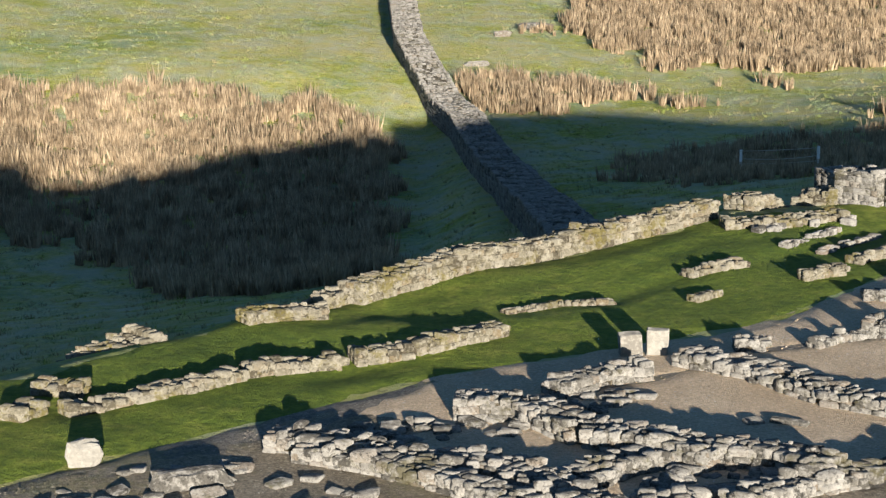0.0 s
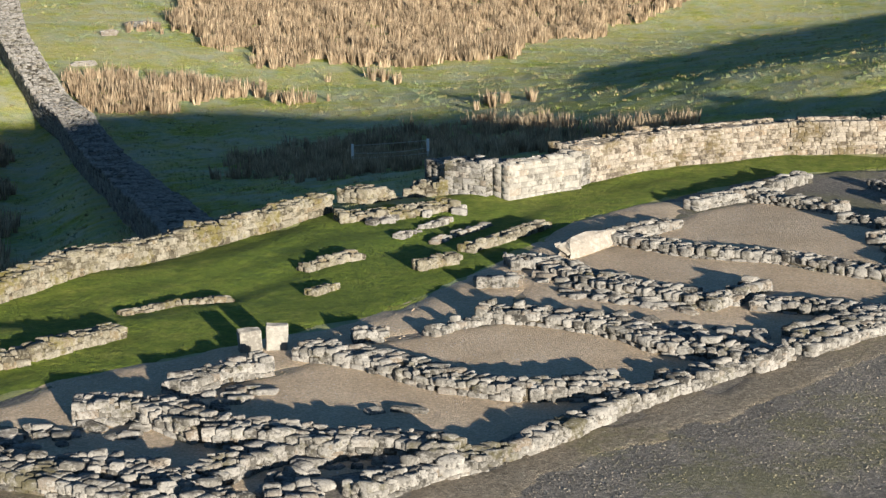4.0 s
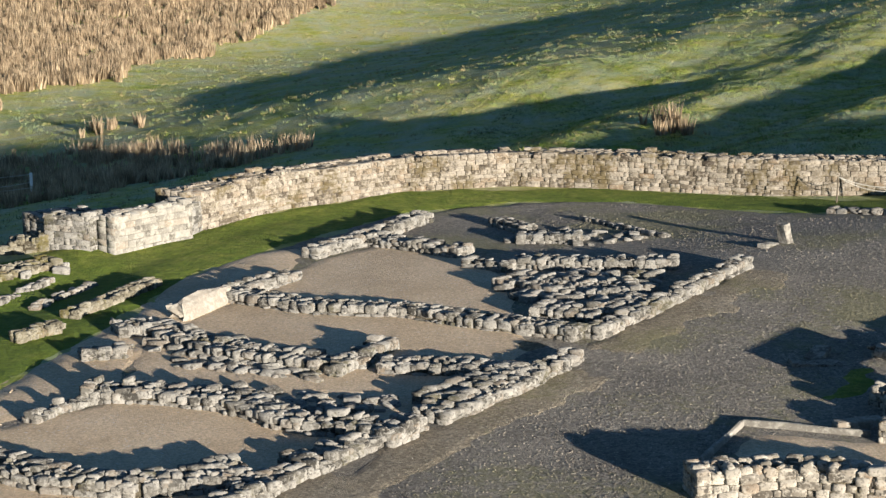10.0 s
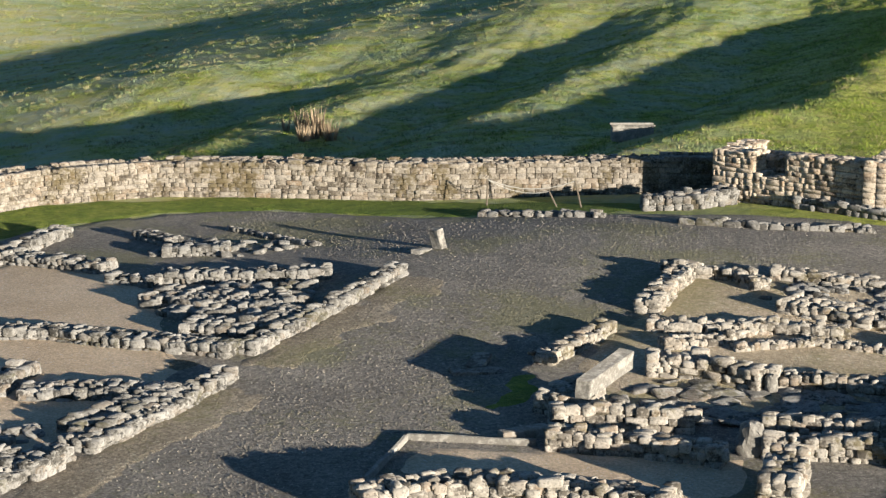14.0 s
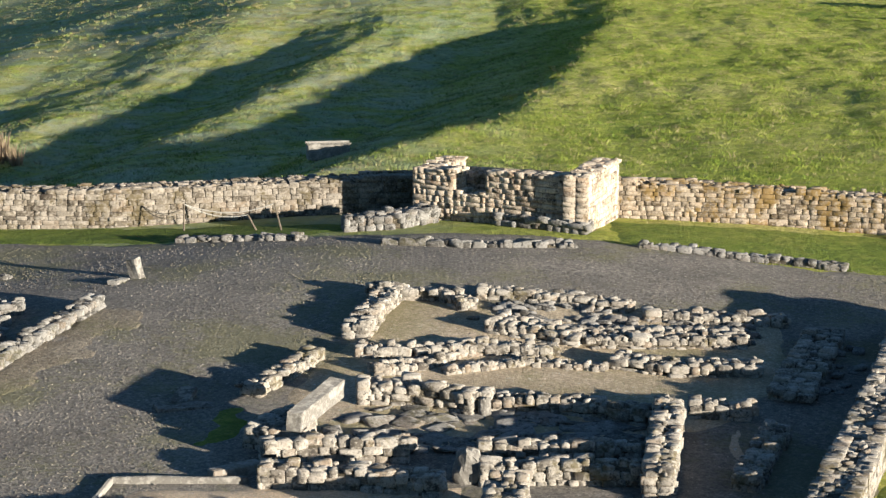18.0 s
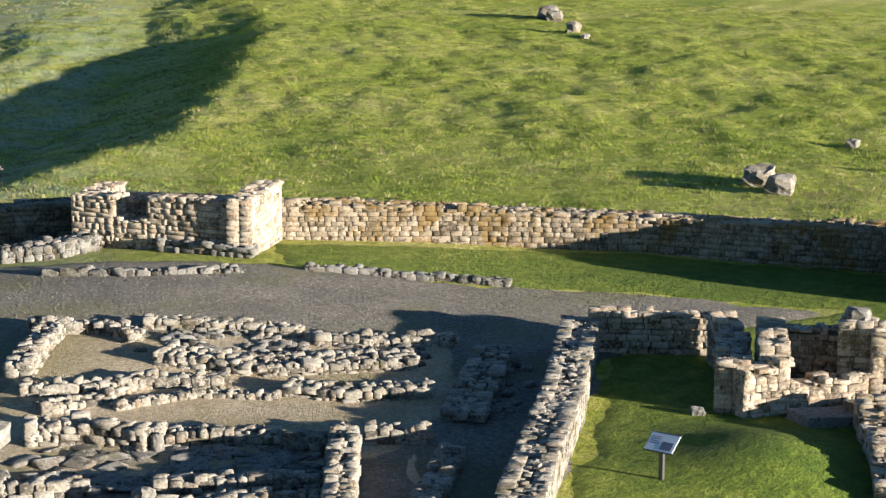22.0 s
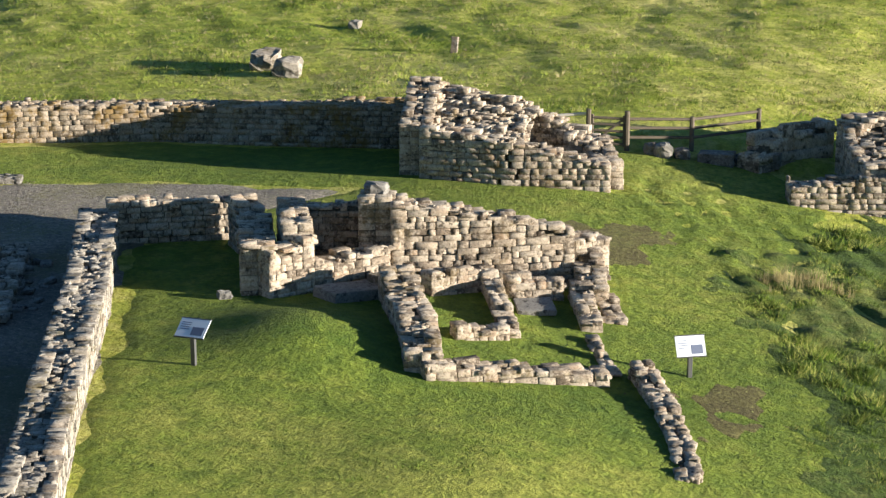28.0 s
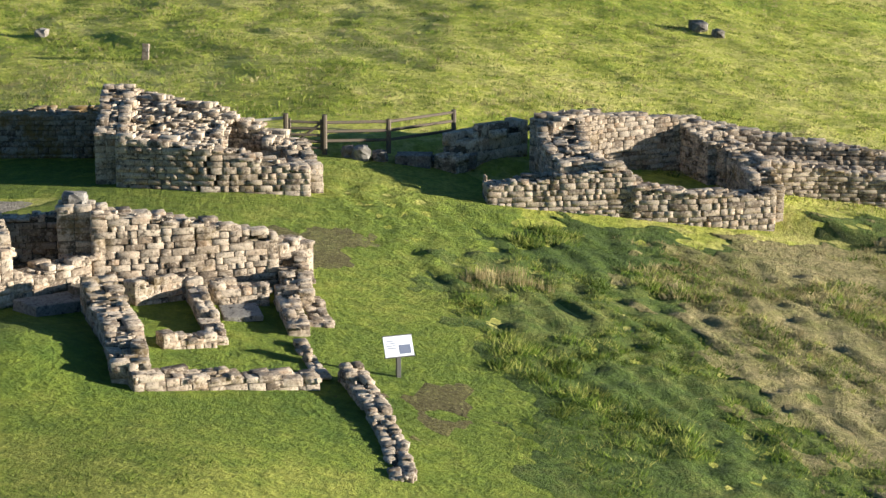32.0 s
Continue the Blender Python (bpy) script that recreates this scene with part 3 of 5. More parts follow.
def spread(name, poly, mat, lift, label, category, cell=0.25, ragged=0.25, kind="structure", rise=0.12):
    """A layer laid over the ground within an outline; its edge dips under the ground along a ragged line."""
    xs, ys = [p[0] for p in poly], [p[1] for p in poly]
    X, Y = np.meshgrid(np.arange(min(xs) - 1, max(xs) + 1, cell), np.arange(min(ys) - 1, max(ys) + 1, cell))
    D = inside_distance(list(poly), X, Y) + ragged * fine_wave(X * 2.3, Y * 2.3) + 0.5 * ragged * fine_wave(X * 6.1 + 3, Y * 6.1)
    Z = land(X, Y) + np.clip(D * rise, -0.05, lift)
    keep = D > -0.4
    n, m = X.shape
    ids = np.arange(n * m).reshape(n, m)
    q = np.stack([ids[:-1, :-1], ids[:-1, 1:], ids[1:, 1:], ids[1:, :-1]], -1).reshape(-1, 4)
    q = q[keep.ravel()[q].all(1)]
    used, q = np.unique(q, return_inverse=True)
    v = np.stack([X, Y, Z], -1).reshape(-1, 3)[used]
    ob = new(name, mesh_of(name, v, q.reshape(-1, 4), mat, True))
    return tagged(ob, label, category, kind=kind)


# ---- surfaces inside the fort ----
spread("turf_north", ((-26, 21), (-6.5, 36.9), (-3.5, 39.4), (0, 42.5), (1.8, 43.4), (7.3, 46.5), (9.3, 48.7), (12, 51.9), (15.2, 56.5), (18.5, 59.0), (23.9, 62.7),
       (28.4, 63.0), (31.4, 61.3), (34.6, 56.9), (38.6, 53.2), (42.0, 53.4), (40.6, 55.2), (32, 64.2), (25.6, 66.4), (18, 63.6), (8, 59.6), (-2.6, 49.4), (-40, 12)),
       TURF, 0.03, "short green turf inside the north wall", "grass")
spread("turf_south", ((24, 23.0), (31.41, 27.24), (37.42, 30.31), (43.2, 33.6), (47, 33.3), (52.2, 31.9), (50.0, 37.6), (46.9, 41.8), (44.7, 46.3), (47.6, 49.0), (55.2, 40.2),
       (57.6, 33), (60.42, 27.14), (61.93, 22.58), (58.30, 19.95), (52.99, 19.54), (47.01, 18.58), (43.18, 14.46), (36.51, 10.44), (24, 10)), TURF, 0.03, "short green turf round the gate and guardroom", "grass")
spread("gravel_road", ((-14, 20), (-26, 19), (-6.5, 36.7), (-3.5, 39.2), (0, 42.3), (1.8, 43.2), (7.3, 46.3), (9.3, 48.5), (12, 51.7), (15.2, 56.3), (18.5, 58.8), (23.9, 62.5),
       (28.4, 62.8), (31.4, 61.1), (34.4, 56.7), (38.4, 53.0), (42.6, 49.4), (44.7, 46.1), (46.9, 41.6), (50.0, 37.4), (52.0, 31.8), (47.0, 33.6), (43.2, 34.0), (37.22, 30.61),
       (31.17, 27.52), (24, 23)), GRAVEL, 0.05, "dark grey gravel road and paths between the ruins", "gravel")
for outline in (((-0.6, 38.6), (4.4, 42.2), (7.3, 44.4), (10.0, 45.4), (12.2, 50.4), (15.5, 53.4), (19.0, 57.1), (22.0, 58.6), (23.4, 55.0), (23.2, 52.2), (22.0, 48.6), (20.6, 44.4), (7.6, 35.2), (2.2, 33.4), (-2.8, 36.6)),
                ((27.6, 40.6), (31.4, 42.8), (34.6, 45.2), (38.9, 41.2), (42.2, 37.6), (38.0, 33.8), (33.8, 32.4), (29.6, 33.6), (26.0, 36.6)),
                ((20.5, 36.6), (22.0, 37.8), (24.6, 35.9), (27.5, 33.5), (25.5, 31.5), (23.3, 32), (21, 34)), ((33.0, 32.6), (34.2, 33.4), (34.6, 32.4), (32.61, 30.61), (31.21, 30.61))):
    spread("room_floor", outline, BROWN_FLOOR if outline[0][0] == 27.6 else TAN, 0.075, "fine tan gravel floor of a roofless room", "gravel", 0.2, 0.15)
for outline in (((4.9, 33.3), (7.5, 34.9), (11.0, 37.6), (15.5, 40.6), (19.3, 43.1), (20.6, 43.6), (21.2, 42.0), (16.5, 38.8), (11.9, 35.8), (8.2, 33.1), (5.2, 31.8)),
                ((21.6, 44.8), (24.5, 46.6), (28.7, 49.2), (29.9, 48.0), (25.5, 45.0), (22.3, 43.2)), ((-12, 30), (-6.5, 36.0), (-3.4, 38.6), (0, 41.6), (3.6, 41.0), (0.4, 38.0), (3.4, 34.0), (4.6, 33.4), (4.6, 31.0), (0, 29.0))):
    spread("road_verge", outline, VERGE, 0.062, "sandy brown gravel along the foot of the ruins", "gravel", 0.2, 0.45, rise=0.2)
spread("room_floor", ((-3.0, 39.0), (0, 42.4), (1.8, 43.3), (7.3, 46.4), (9.3, 48.6), (12, 51.8), (15.2, 56.4), (18.5, 58.9), (20.4, 58.4), (15.9, 52.4), (12.8, 49.6), (10.6, 44.8), (7.6, 43.6), (4.6, 41.4), (-0.2, 38.0)),
       TAN, 0.07, "tan gravel between the ruins and the turf", "gravel", 0.2, 0.3)
spread("passage_floor", ((13.5, 51.2), (15.3, 52.8), (18.4, 49.4), (21.5, 45.0), (19.3, 43.6), (16.6, 47.2)), MUD, 0.07, "damp brown earth floor with thin moss", "soil", 0.2, 0.2)
spread("moss_patch", ((24.2, 38.8), (25.9, 40.7), (26.9, 40.6), (26.6, 39.0), (25.4, 37.9)), TURF, 0.07, "damp green moss beside the ruined wall", "moss", 0.2, 0.4)
spread("worn_path", ((46.42, 25.38), (47.82, 27.34), (52.24, 25.03), (53.05, 22.16), (50.04, 22.35)), WORN, 0.034, "trodden patch of bare soil in the turf", "soil", 0.25, 1.3)
spread("worn_spot", ((39.52, 18.31), (41.66, 19.30), (42.92, 17.88), (40.92, 16.77)), WORN, 0.036, "trodden patch of bare soil by the board", "soil", 0.2, 1.3)

# ---- fort walls ----
north = stone_wall("wall_north", [(-2.1, 49.4, 0.52), (1.0, 52.9, 0.56), (4.4, 56.2, 0.56), (8.4, 59.8, 0.52)], 0.9, STONE_MOSSY,
                   "low mossy fort wall of pale squared stones", "wall", kind="structure", long=0.34, course=0.19, cap=240, shift=0.4)
east_a = stone_wall("wall_east", [(16.8, 62.4, 1.25), (20.9, 64.8, 1.2), (25.6, 66.3, 1.12), (29.6, 65.8, 1.12), (32.0, 64.1, 1.2), (36.3, 60.0, 1.22), (41.3, 57.4, 1.15), (45.4, 54.5, 1.15)], 1.3, STONE_STAINED_SHADED,
                    "coursed fort wall of buff stones stained with moss, toned down for shade", "wall", kind="structure", long=0.36, course=0.18, cap=240, shift=0.65, rough=0.014, ragged=0.09, square=True)
east_b = stone_wall("wall_east_2", [(47.9, 50.0, 1.15), (52.2, 45.1, 1.12), (55.5, 40.2, 1.15), (57.8, 32.8, 1.4)], 1.3, STONE_OCHRE,
                    "coursed fort wall of buff stones with ochre moss", "wall", kind="structure", long=0.36, course=0.18, cap=240, shift=0.65, rough=0.014, ragged=0.09, square=True)
frontier = stone_wall("frontier_wall", [(6.8, 61.2, 2.4), (6.6, 70, 1.9), (6.1, 92, 1.6), (5.6, 109.4, 1.6), (4.7, 128.6, 1.6), (2.0, 159.1, 1.6), (-2.0, 183.6, 1.6), (-3.1, 192, 2.0), (-5.2, 240, 1.9)], 2.8, STONE,
                      "long flat-topped stone wall running downhill from the fort", "wall", long=0.5, course=0.3, cap=120, ragged=0.05, rough=0.03)
NORTH_RUINS = (
    (1.2, .45, ((-9.8, 43.7), (-8.5, 44.7), (-7.0, 46.0))),
    (1.4, .35, ((-6.8, 46.7), (-5.4, 48.4), (-3.8, 49.8))),
    (.7, .45, ((-4.9, 47.1), (-4.1, 47.6), (-2.9, 47.9))),
    (1.2, .55, ((-3.3, 50.0), (-2.5, 49.5))),
    (1.0, .6, ((9.1, 60.9), (10.9, 62.5), (12.5, 62.2))),
    (.9, .35, ((8.3, 58.2), (10.5, 58.4), (12.0, 59.2))),
)
TURF_RUINS = (
    (.6, .35, ((-8.9, 39.2), (-8.5, 40.0))),
    (.6, .4, ((-8.8, 41.6), (-7.7, 41.3))),
    (.6, .35, ((-7.9, 39.8), (-7.0, 40.4), (-5.5, 41.4), (-4.5, 42.3))),
    (.6, .35, ((-4.4, 42.5), (-2.9, 43.2), (-2.4, 43.4))),
    (.7, .4, ((-2.1, 43.7), (-0.8, 44.1), (1.3, 46.1))),
    (.35, .18, ((1.5, 48.2), (2.9, 49.0), (4.3, 49.1))),
    (.5, .3, ((6.5, 52.2), (8.2, 53.1))),
    (.4, .2, ((6.3, 49.2), (7.0, 49.9))),
    (.5, .3, ((11.1, 52.9), (12.6, 54.3), (14.1, 55.8))),
    (.4, .4, ((9.4, 51.2), (10.6, 51.7))),
)
WEST_BLOCK = (
    (.7, .4, ((5.0, 33.4), (6.3, 34.2), (7.5, 34.8))),
    (.6, .35, ((7.6, 34.9), (9.0, 35.8), (11.1, 37.7), (15.7, 40.7))),
    (.6, .35, ((16.1, 41.0), (19.3, 43.3))),
    (.55, .3, ((12.5, 39.2), (15.8, 40.6))),
    (.55, .35, ((16.2, 40.7), (18.8, 42.2), (20.9, 43.7))),
    (.5, .35, ((22.0, 45.0), (24.6, 46.6), (28.8, 49.3))),
    (.9, .45, ((-3.4, 37.4), (-2.4, 37.1), (-0.7, 35.9), (1.0, 35.5), (2.0, 34.1), (2.7, 33.0))),
    (.6, .45, ((-2.8, 36.6), (-1.3, 35.8), (0.2, 34.6), (1.5, 33.2))),
    (.9, .55, ((0.2, 39.3), (1.6, 39.2), (2.8, 37.3), (4.3, 36.6), (5.2, 35.7))),
    (.8, .6, ((5.1, 36.1), (6.1, 35.8), (7.0, 34.9))),
    (.8, .4, ((1.9, 34.1), (3.1, 35.5), (4.3, 36.2))),
    (.8, .35, ((3.4, 33.4), (4.3, 33.4))),
    (.7, .45, ((2.3, 40.5), (3.4, 41.6), (4.4, 42.0))),
    (.8, .45, ((5.3, 43.1), (6.8, 41.8), (8.1, 39.8), (9.4, 38.9), (11.0, 38.7))),
    (.7, .4, ((11.2, 39.6), (11.4, 37.6))),
    (.5, .4, ((6.6, 44.1), (7.3, 44.1))),
    (.4, .25, ((8.4, 44.1), (9.3, 44.8), (10.4, 45.3))),
    (.8, .45, ((9.9, 45.5), (11.2, 44.8), (12.7, 43.3), (13.4, 41.6), (14.7, 40.5), (15.2, 39.7))),
    (.9, .35, ((11.8, 50.7), (12.7, 50.7), (13.2, 49.2), (13.9, 47.4), (14.9, 46.2), (15.9, 45.0))),
    (.6, .4, ((16.0, 45.3), (17.4, 46.6))),
    (.8, .35, ((16.6, 45.0), (18.3, 43.9), (19.1, 42.8))),
    (.6, .3, ((10.5, 48.8), (11.6, 48.7))),
    (.6, .3, ((16.4, 41.9), (18.3, 42.8))),
    (.6, .35, ((15.5, 53.4), (16.8, 54.1), (17.7, 54.7))),
    (.7, .4, ((15.5, 53.1), (17.1, 50.6), (19.0, 49.2), (20.2, 47.3), (21.3, 45.9), (21.8, 45.1))),
    (.6, .4, ((19.0, 57.1), (21.0, 58.3), (24.1, 61.0))),
    (.7, .4, ((21.4, 58.2), (22.0, 56.9), (23.0, 55.0))),
    (.5, .3, ((22.5, 53.8), (23.3, 52.5))),
    (.5, .35, ((25.9, 59.3), (26.1, 57.4))),
    (.7, .35, ((25.2, 56.3), (26.9, 55.4))),
    (.3, .15, ((28.6, 58.7), (29.2, 54.5))),
    (.7, .4, ((23.6, 53.1), (25.6, 51.4), (27.3, 50.3))),
    (1.3, .35, ((22.6, 51.1), (23.6, 48.8), (25.0, 48.4))),
    (1.0, .35, ((21.8, 47.7), (23.0, 46.5), (24.7, 47.2))),
)
MIDDLE_BLOCK = (
    (.6, .4, ((34.6, 45.2), (34.6, 44.6), (31.7, 42.5))),
    (.5, .35, ((34.8, 44.6), (35.7, 43.6), (35.5, 42.6))),
    (.5, .3, ((30.1, 42.0), (28.9, 41.4), (27.3, 40.7))),
    (.5, .3, ((36.6, 43.5), (38.1, 41.9), (39.1, 40.4))),
    (.6, .25, ((38.9, 39.8), (40.2, 38.6), (41.6, 37.4))),
    (.5, .3, ((31.0, 41.6), (31.9, 40.6), (33.4, 40.0), (34.7, 38.8))),
    (1.1, .3, ((35.1, 41.3), (36.1, 39.2), (37.8, 38.0), (39.3, 36.9))),
    (.7, .35, ((35.4, 37.5), (36.0, 36.2), (37.5, 35.0))),
    (.4, .25, ((30.3, 40.2), (31.6, 39.9), (33.2, 40.1))),
    (.35, .2, ((31.7, 39.3), (33.7, 38.7), (34.9, 37.3))),
    (.7, .5, ((28.9, 39.0), (30.0, 38.1), (30.5, 36.8))),
    (.5, .4, ((30.7, 37.0), (32.0, 35.6), (32.7, 33.9))),
    (.5, .4, ((33.8, 33.8), (34.7, 32.8))),
    (.7, .5, ((25.3, 37.7), (26.8, 38.3))),
    (.5, .5, ((24.9, 37.1), (26.1, 36.5), (27.3, 35.4))),
    (.5, .45, ((24.1, 36.1), (25.4, 34.8), (26.4, 33.4))),
    (.5, .45, ((28.3, 34.5), (29.5, 33.4), (30.6, 32.2))),
    (.5, .45, ((27.4, 33.5), (28.9, 32.3), (30.0, 31.1))),
    (.55, .7, ((33.0, 33.6), (29.2, 30.5))),
    (.5, .4, ((34.1, 31.6), (30.9, 29.8))),
    (.9, .3, ((41.4, 36.0), (36.4, 33.1))),
)
SOUTH_BLOCK = (
    (.8, .6, ((18.9, 34.7), (20.8, 34.3), (22.2, 33.2), (23.5, 31.4))),
    (.7, .8, ((26.7, 31.9), (25.1, 30.5))),
)

for rows, mat, label, group, cap in (
        (NORTH_RUINS, STONE_MOSSY, "tumbled mossy stump of the north fort wall", "stumps of the north wall", 50),
        (TURF_RUINS, STONE_MOSSY, "low broken wall of pale stones standing in turf", "broken walls in the turf", 40),
        (WEST_BLOCK, STONE, "knee-high ruined wall of lichened white stones on gravel", "walls of the ruined barrack", 34),
        (MIDDLE_BLOCK, STONE_WARM, "low ruined wall of pale weathered stones", "walls of the ruined workshops", 32),
        (SOUTH_BLOCK, STONE_WARM, "ruined double-faced wall of pale squared stones", "walls of the ruined workshops", 120)):
    for width, high, line in rows:
        stone_wall("ruined_wall", line, width * 1.1, mat, label, "wall", group, height=high * (0.78 if rows is WEST_BLOCK else 0.65 if rows in (TURF_RUINS, NORTH_RUINS) else 0.95), cap=cap, long=0.29 if width > 0.45 else 0.25, course=0.165, rough=0.11, ragged=0.13)

# ---- bastion on the north wall ----
bastion = empty("bastion", 14, 61, ground_at(14, 61), "squared block of pale dressed stones projecting from the fort wall", "bastion")
for line, w, h in (([(13.9, 60.6), (16.6, 61.9)], 0.8, 1.15), ([(12.6, 62.2), (13.7, 61.0)], 0.7, 1.05), ([(16.4, 62.0), (17.3, 63.2)], 0.7, 1.1), ([(12.2, 62.8), (17.2, 64.4)], 1.4, 1.0)):
    stone_wall("wall", line, w, STONE_PALE if w == 0.8 else STONE, "coursed facing of pale dressed stones", parent=bastion, height=h, cap=70, rough=0.014, ragged=0.06, long=0.4, course=0.19, square=True)

# ---- interval tower on the east wall ----
tower = empty("interval_tower", 45, 51, ground_at(45, 51), "roofless square stone tower built against the fort wall", "tower")
for line, w, hs, s in (([(43.1, 53.5), (43.55, 52.1)], 0.8, (1.75, 1.75), 1), ([(43.55, 52.1), (43.9, 51.0)], 0.8, (0.95, 0.95), 1), ([(43.9, 51.0), (44.72, 48.3)], 0.8, (1.75, 1.8), 1),
                       ([(44.95, 47.6), (48.2, 49.4)], 0.8, (1.9, 2.05), 1), ([(43.1, 53.5), (45.9, 55.2)], 0.8, (1.75, 1.85), -1), ([(45.6, 55.2), (48.3, 50.0)], 0.9, (1.4, 1.4), 0)):
    stone_wall("wall", [(*p, h * 0.93) for p, h in zip(line, hs)], w, STONE_COURSED, "coursed tower wall of buff stones", parent=tower, cap=70, rough=0.018, ragged=0.08, long=0.36, course=0.165, square=True, shift=s * w / 2)
for line, w, h in (([(40.0, 53.2), (41.2, 52.4), (43.0, 52.6)], 0.9, 0.45), ([(44.0, 50.6), (45.0, 47.6)], 0.5, 0.35)):
    stone_wall("ruined_wall", line, w, STONE, "low footing of pale stones before the tower", "wall", height=h, cap=60, rough=0.1, ragged=0.15)
for line in ([(35.6, 55.6), (36.8, 54.0), (37.8, 52.4)], [(38.9, 50.0), (40.4, 47.9), (42.9, 46.2)], [(44.7, 45.3), (46.0, 43.4), (47.1, 41.9), (48.1, 40.5)]):
    stone_wall("stone_kerb", line, 0.45, STONE, "row of loose pale stones edging the gravel", "kerb", "rows of loose stones", height=0.16, cap=60, rough=0.16, ragged=0.14, long=0.4)

# ---- north gate tower ----
def between(a, b, u):
    return a[0] + (b[0] - a[0]) * u, a[1] + (b[1] - a[1]) * u


def tower_wall(owner, line, w, hs, cap=70, mat=STONE_COURSED, ragged=0.1, long=0.36, course=0.165):
    stone_wall("wall", [(*p, h) for p, h in zip(line, hs)], w, mat, "coursed wall of squared buff stones", parent=owner, cap=cap, rough=0.034, ragged=ragged, long=long, course=course, square=True)


gate_n = empty("gate_tower", 55.21, 28.09, ground_at(55.21, 28.09), "ruined gate tower of coursed stone stepping down to one side", "tower")
FRONT, BACK = ((54.35, 30.85), (54.65, 28.3), (55.75, 25.65)), ((57.75, 32.0), (57.9, 29.4), (58.0, 26.9))
FRONT_H, BACK_H = (1.42, 1.28, 0.72), (2.1, 1.78, 0.88)
tower_wall(gate_n, FRONT, 0.8, FRONT_H, 90, ragged=0.14)
tower_wall(gate_n, ((54.25, 31.05), (58.1, 32.45)), 0.95, (1.5, 2.25), 90, ragged=0.04)
tower_wall(gate_n, BACK, 0.9, BACK_H, ragged=0.14)
tower_wall(gate_n, (FRONT[2], BACK[2]), 0.8, (0.75, 0.95))
# rubble core rising from the front face to the back, open over a small chamber
for u in (0.25, 0.5, 0.74):
    ends = [between(a, b, u) for a, b in zip(FRONT, BACK)]
    highs = [a + (b - a) * u ** 1.5 for a, b in zip(FRONT_H, BACK_H)]
    left = [ends[0], ends[1], between(ends[1], ends[2], 0.16)]
    tower_wall(gate_n, left, 0.8, (highs[0], highs[1], highs[1] - 0.08), 30, ragged=0.2, long=0.24)
    if u > 0.7:
        tower_wall(gate_n, (between(ends[1], ends[2], 0.62), ends[2]), 0.75, (highs[2] + 0.3, highs[2]), 20, ragged=0.2, long=0.28)

# ---- south gate tower ----
gate_s = empty("gate_tower", 62.77, 16.88, ground_at(62.77, 16.88), "ruined gate tower enclosing a small grassy chamber", "tower")
tower_wall(gate_s, ((58.75, 21.2), (59.6, 19.3), (60.3, 17.75), (60.55, 17.1)), 0.85, (0.55, 1.0, 1.5, 1.15), 90, ragged=0.2, long=0.36)
tower_wall(gate_s, ((60.45, 17.2), (61.2, 15.2), (62.4, 13.2)), 0.85, (1.0, 0.98, 1.08), 90, ragged=0.06)
tower_wall(gate_s, ((62.3, 13.25), (65.6, 14.6)), 1.0, (1.05, 1.2), 60, ragged=0.12)
tower_wall(gate_s, ((59.95, 18.5), (61.2, 19.25), (63.1, 19.95)), 1.5, (1.4, 1.55, 1.75), 80, ragged=0.12)
tower_wall(gate_s, ((62.4, 20.3), (64.4, 19.1), (66.6, 16.7)), 1.0, (1.75, 1.72, 1.65), 80, ragged=0.14)
for lead, tall in ((0.0, 1.55), (0.8, 1.4)):
    tower_wall(gate_s, ((66.9 - lead * 0.3, 16.6 - lead), (65.2 - lead * 0.2, 15.1 - lead * 0.7)), 0.9, (tall + 0.1, tall - 0.2), 30, ragged=0.25, long=0.28)
tower_wall(gate_s, ((66.8, 16.2), (67.6, 12.6), (68.3, 9.4), (69.3, 4.6)), 0.9, (1.6, 1.5, 1.42, 1.3), 80, ragged=0.12)
tower_wall(gate_s, ((65.3, 14.3), (66.3, 12.2), (67.0, 9.2), (67.9, 4.4)), 1.0, (1.05, 0.98, 0.9, 0.85), 80, ragged=0.18)
pier = empty("gate_pier", 62.13, 22.02, ground_at(62.13, 22.02), "stacked pier of massive dressed blocks beside the gateway", "pier")
stone_wall("wall", [(61.3, 23.1, 0.42), (62.3, 22.75, 0.86), (64.2, 21.4, 0.95)], 0.8, STONE_COURSED, "large dressed blocks", parent=pier, cap=60, long=0.75, course=0.4, rough=0.03, ragged=0.06, square=True)

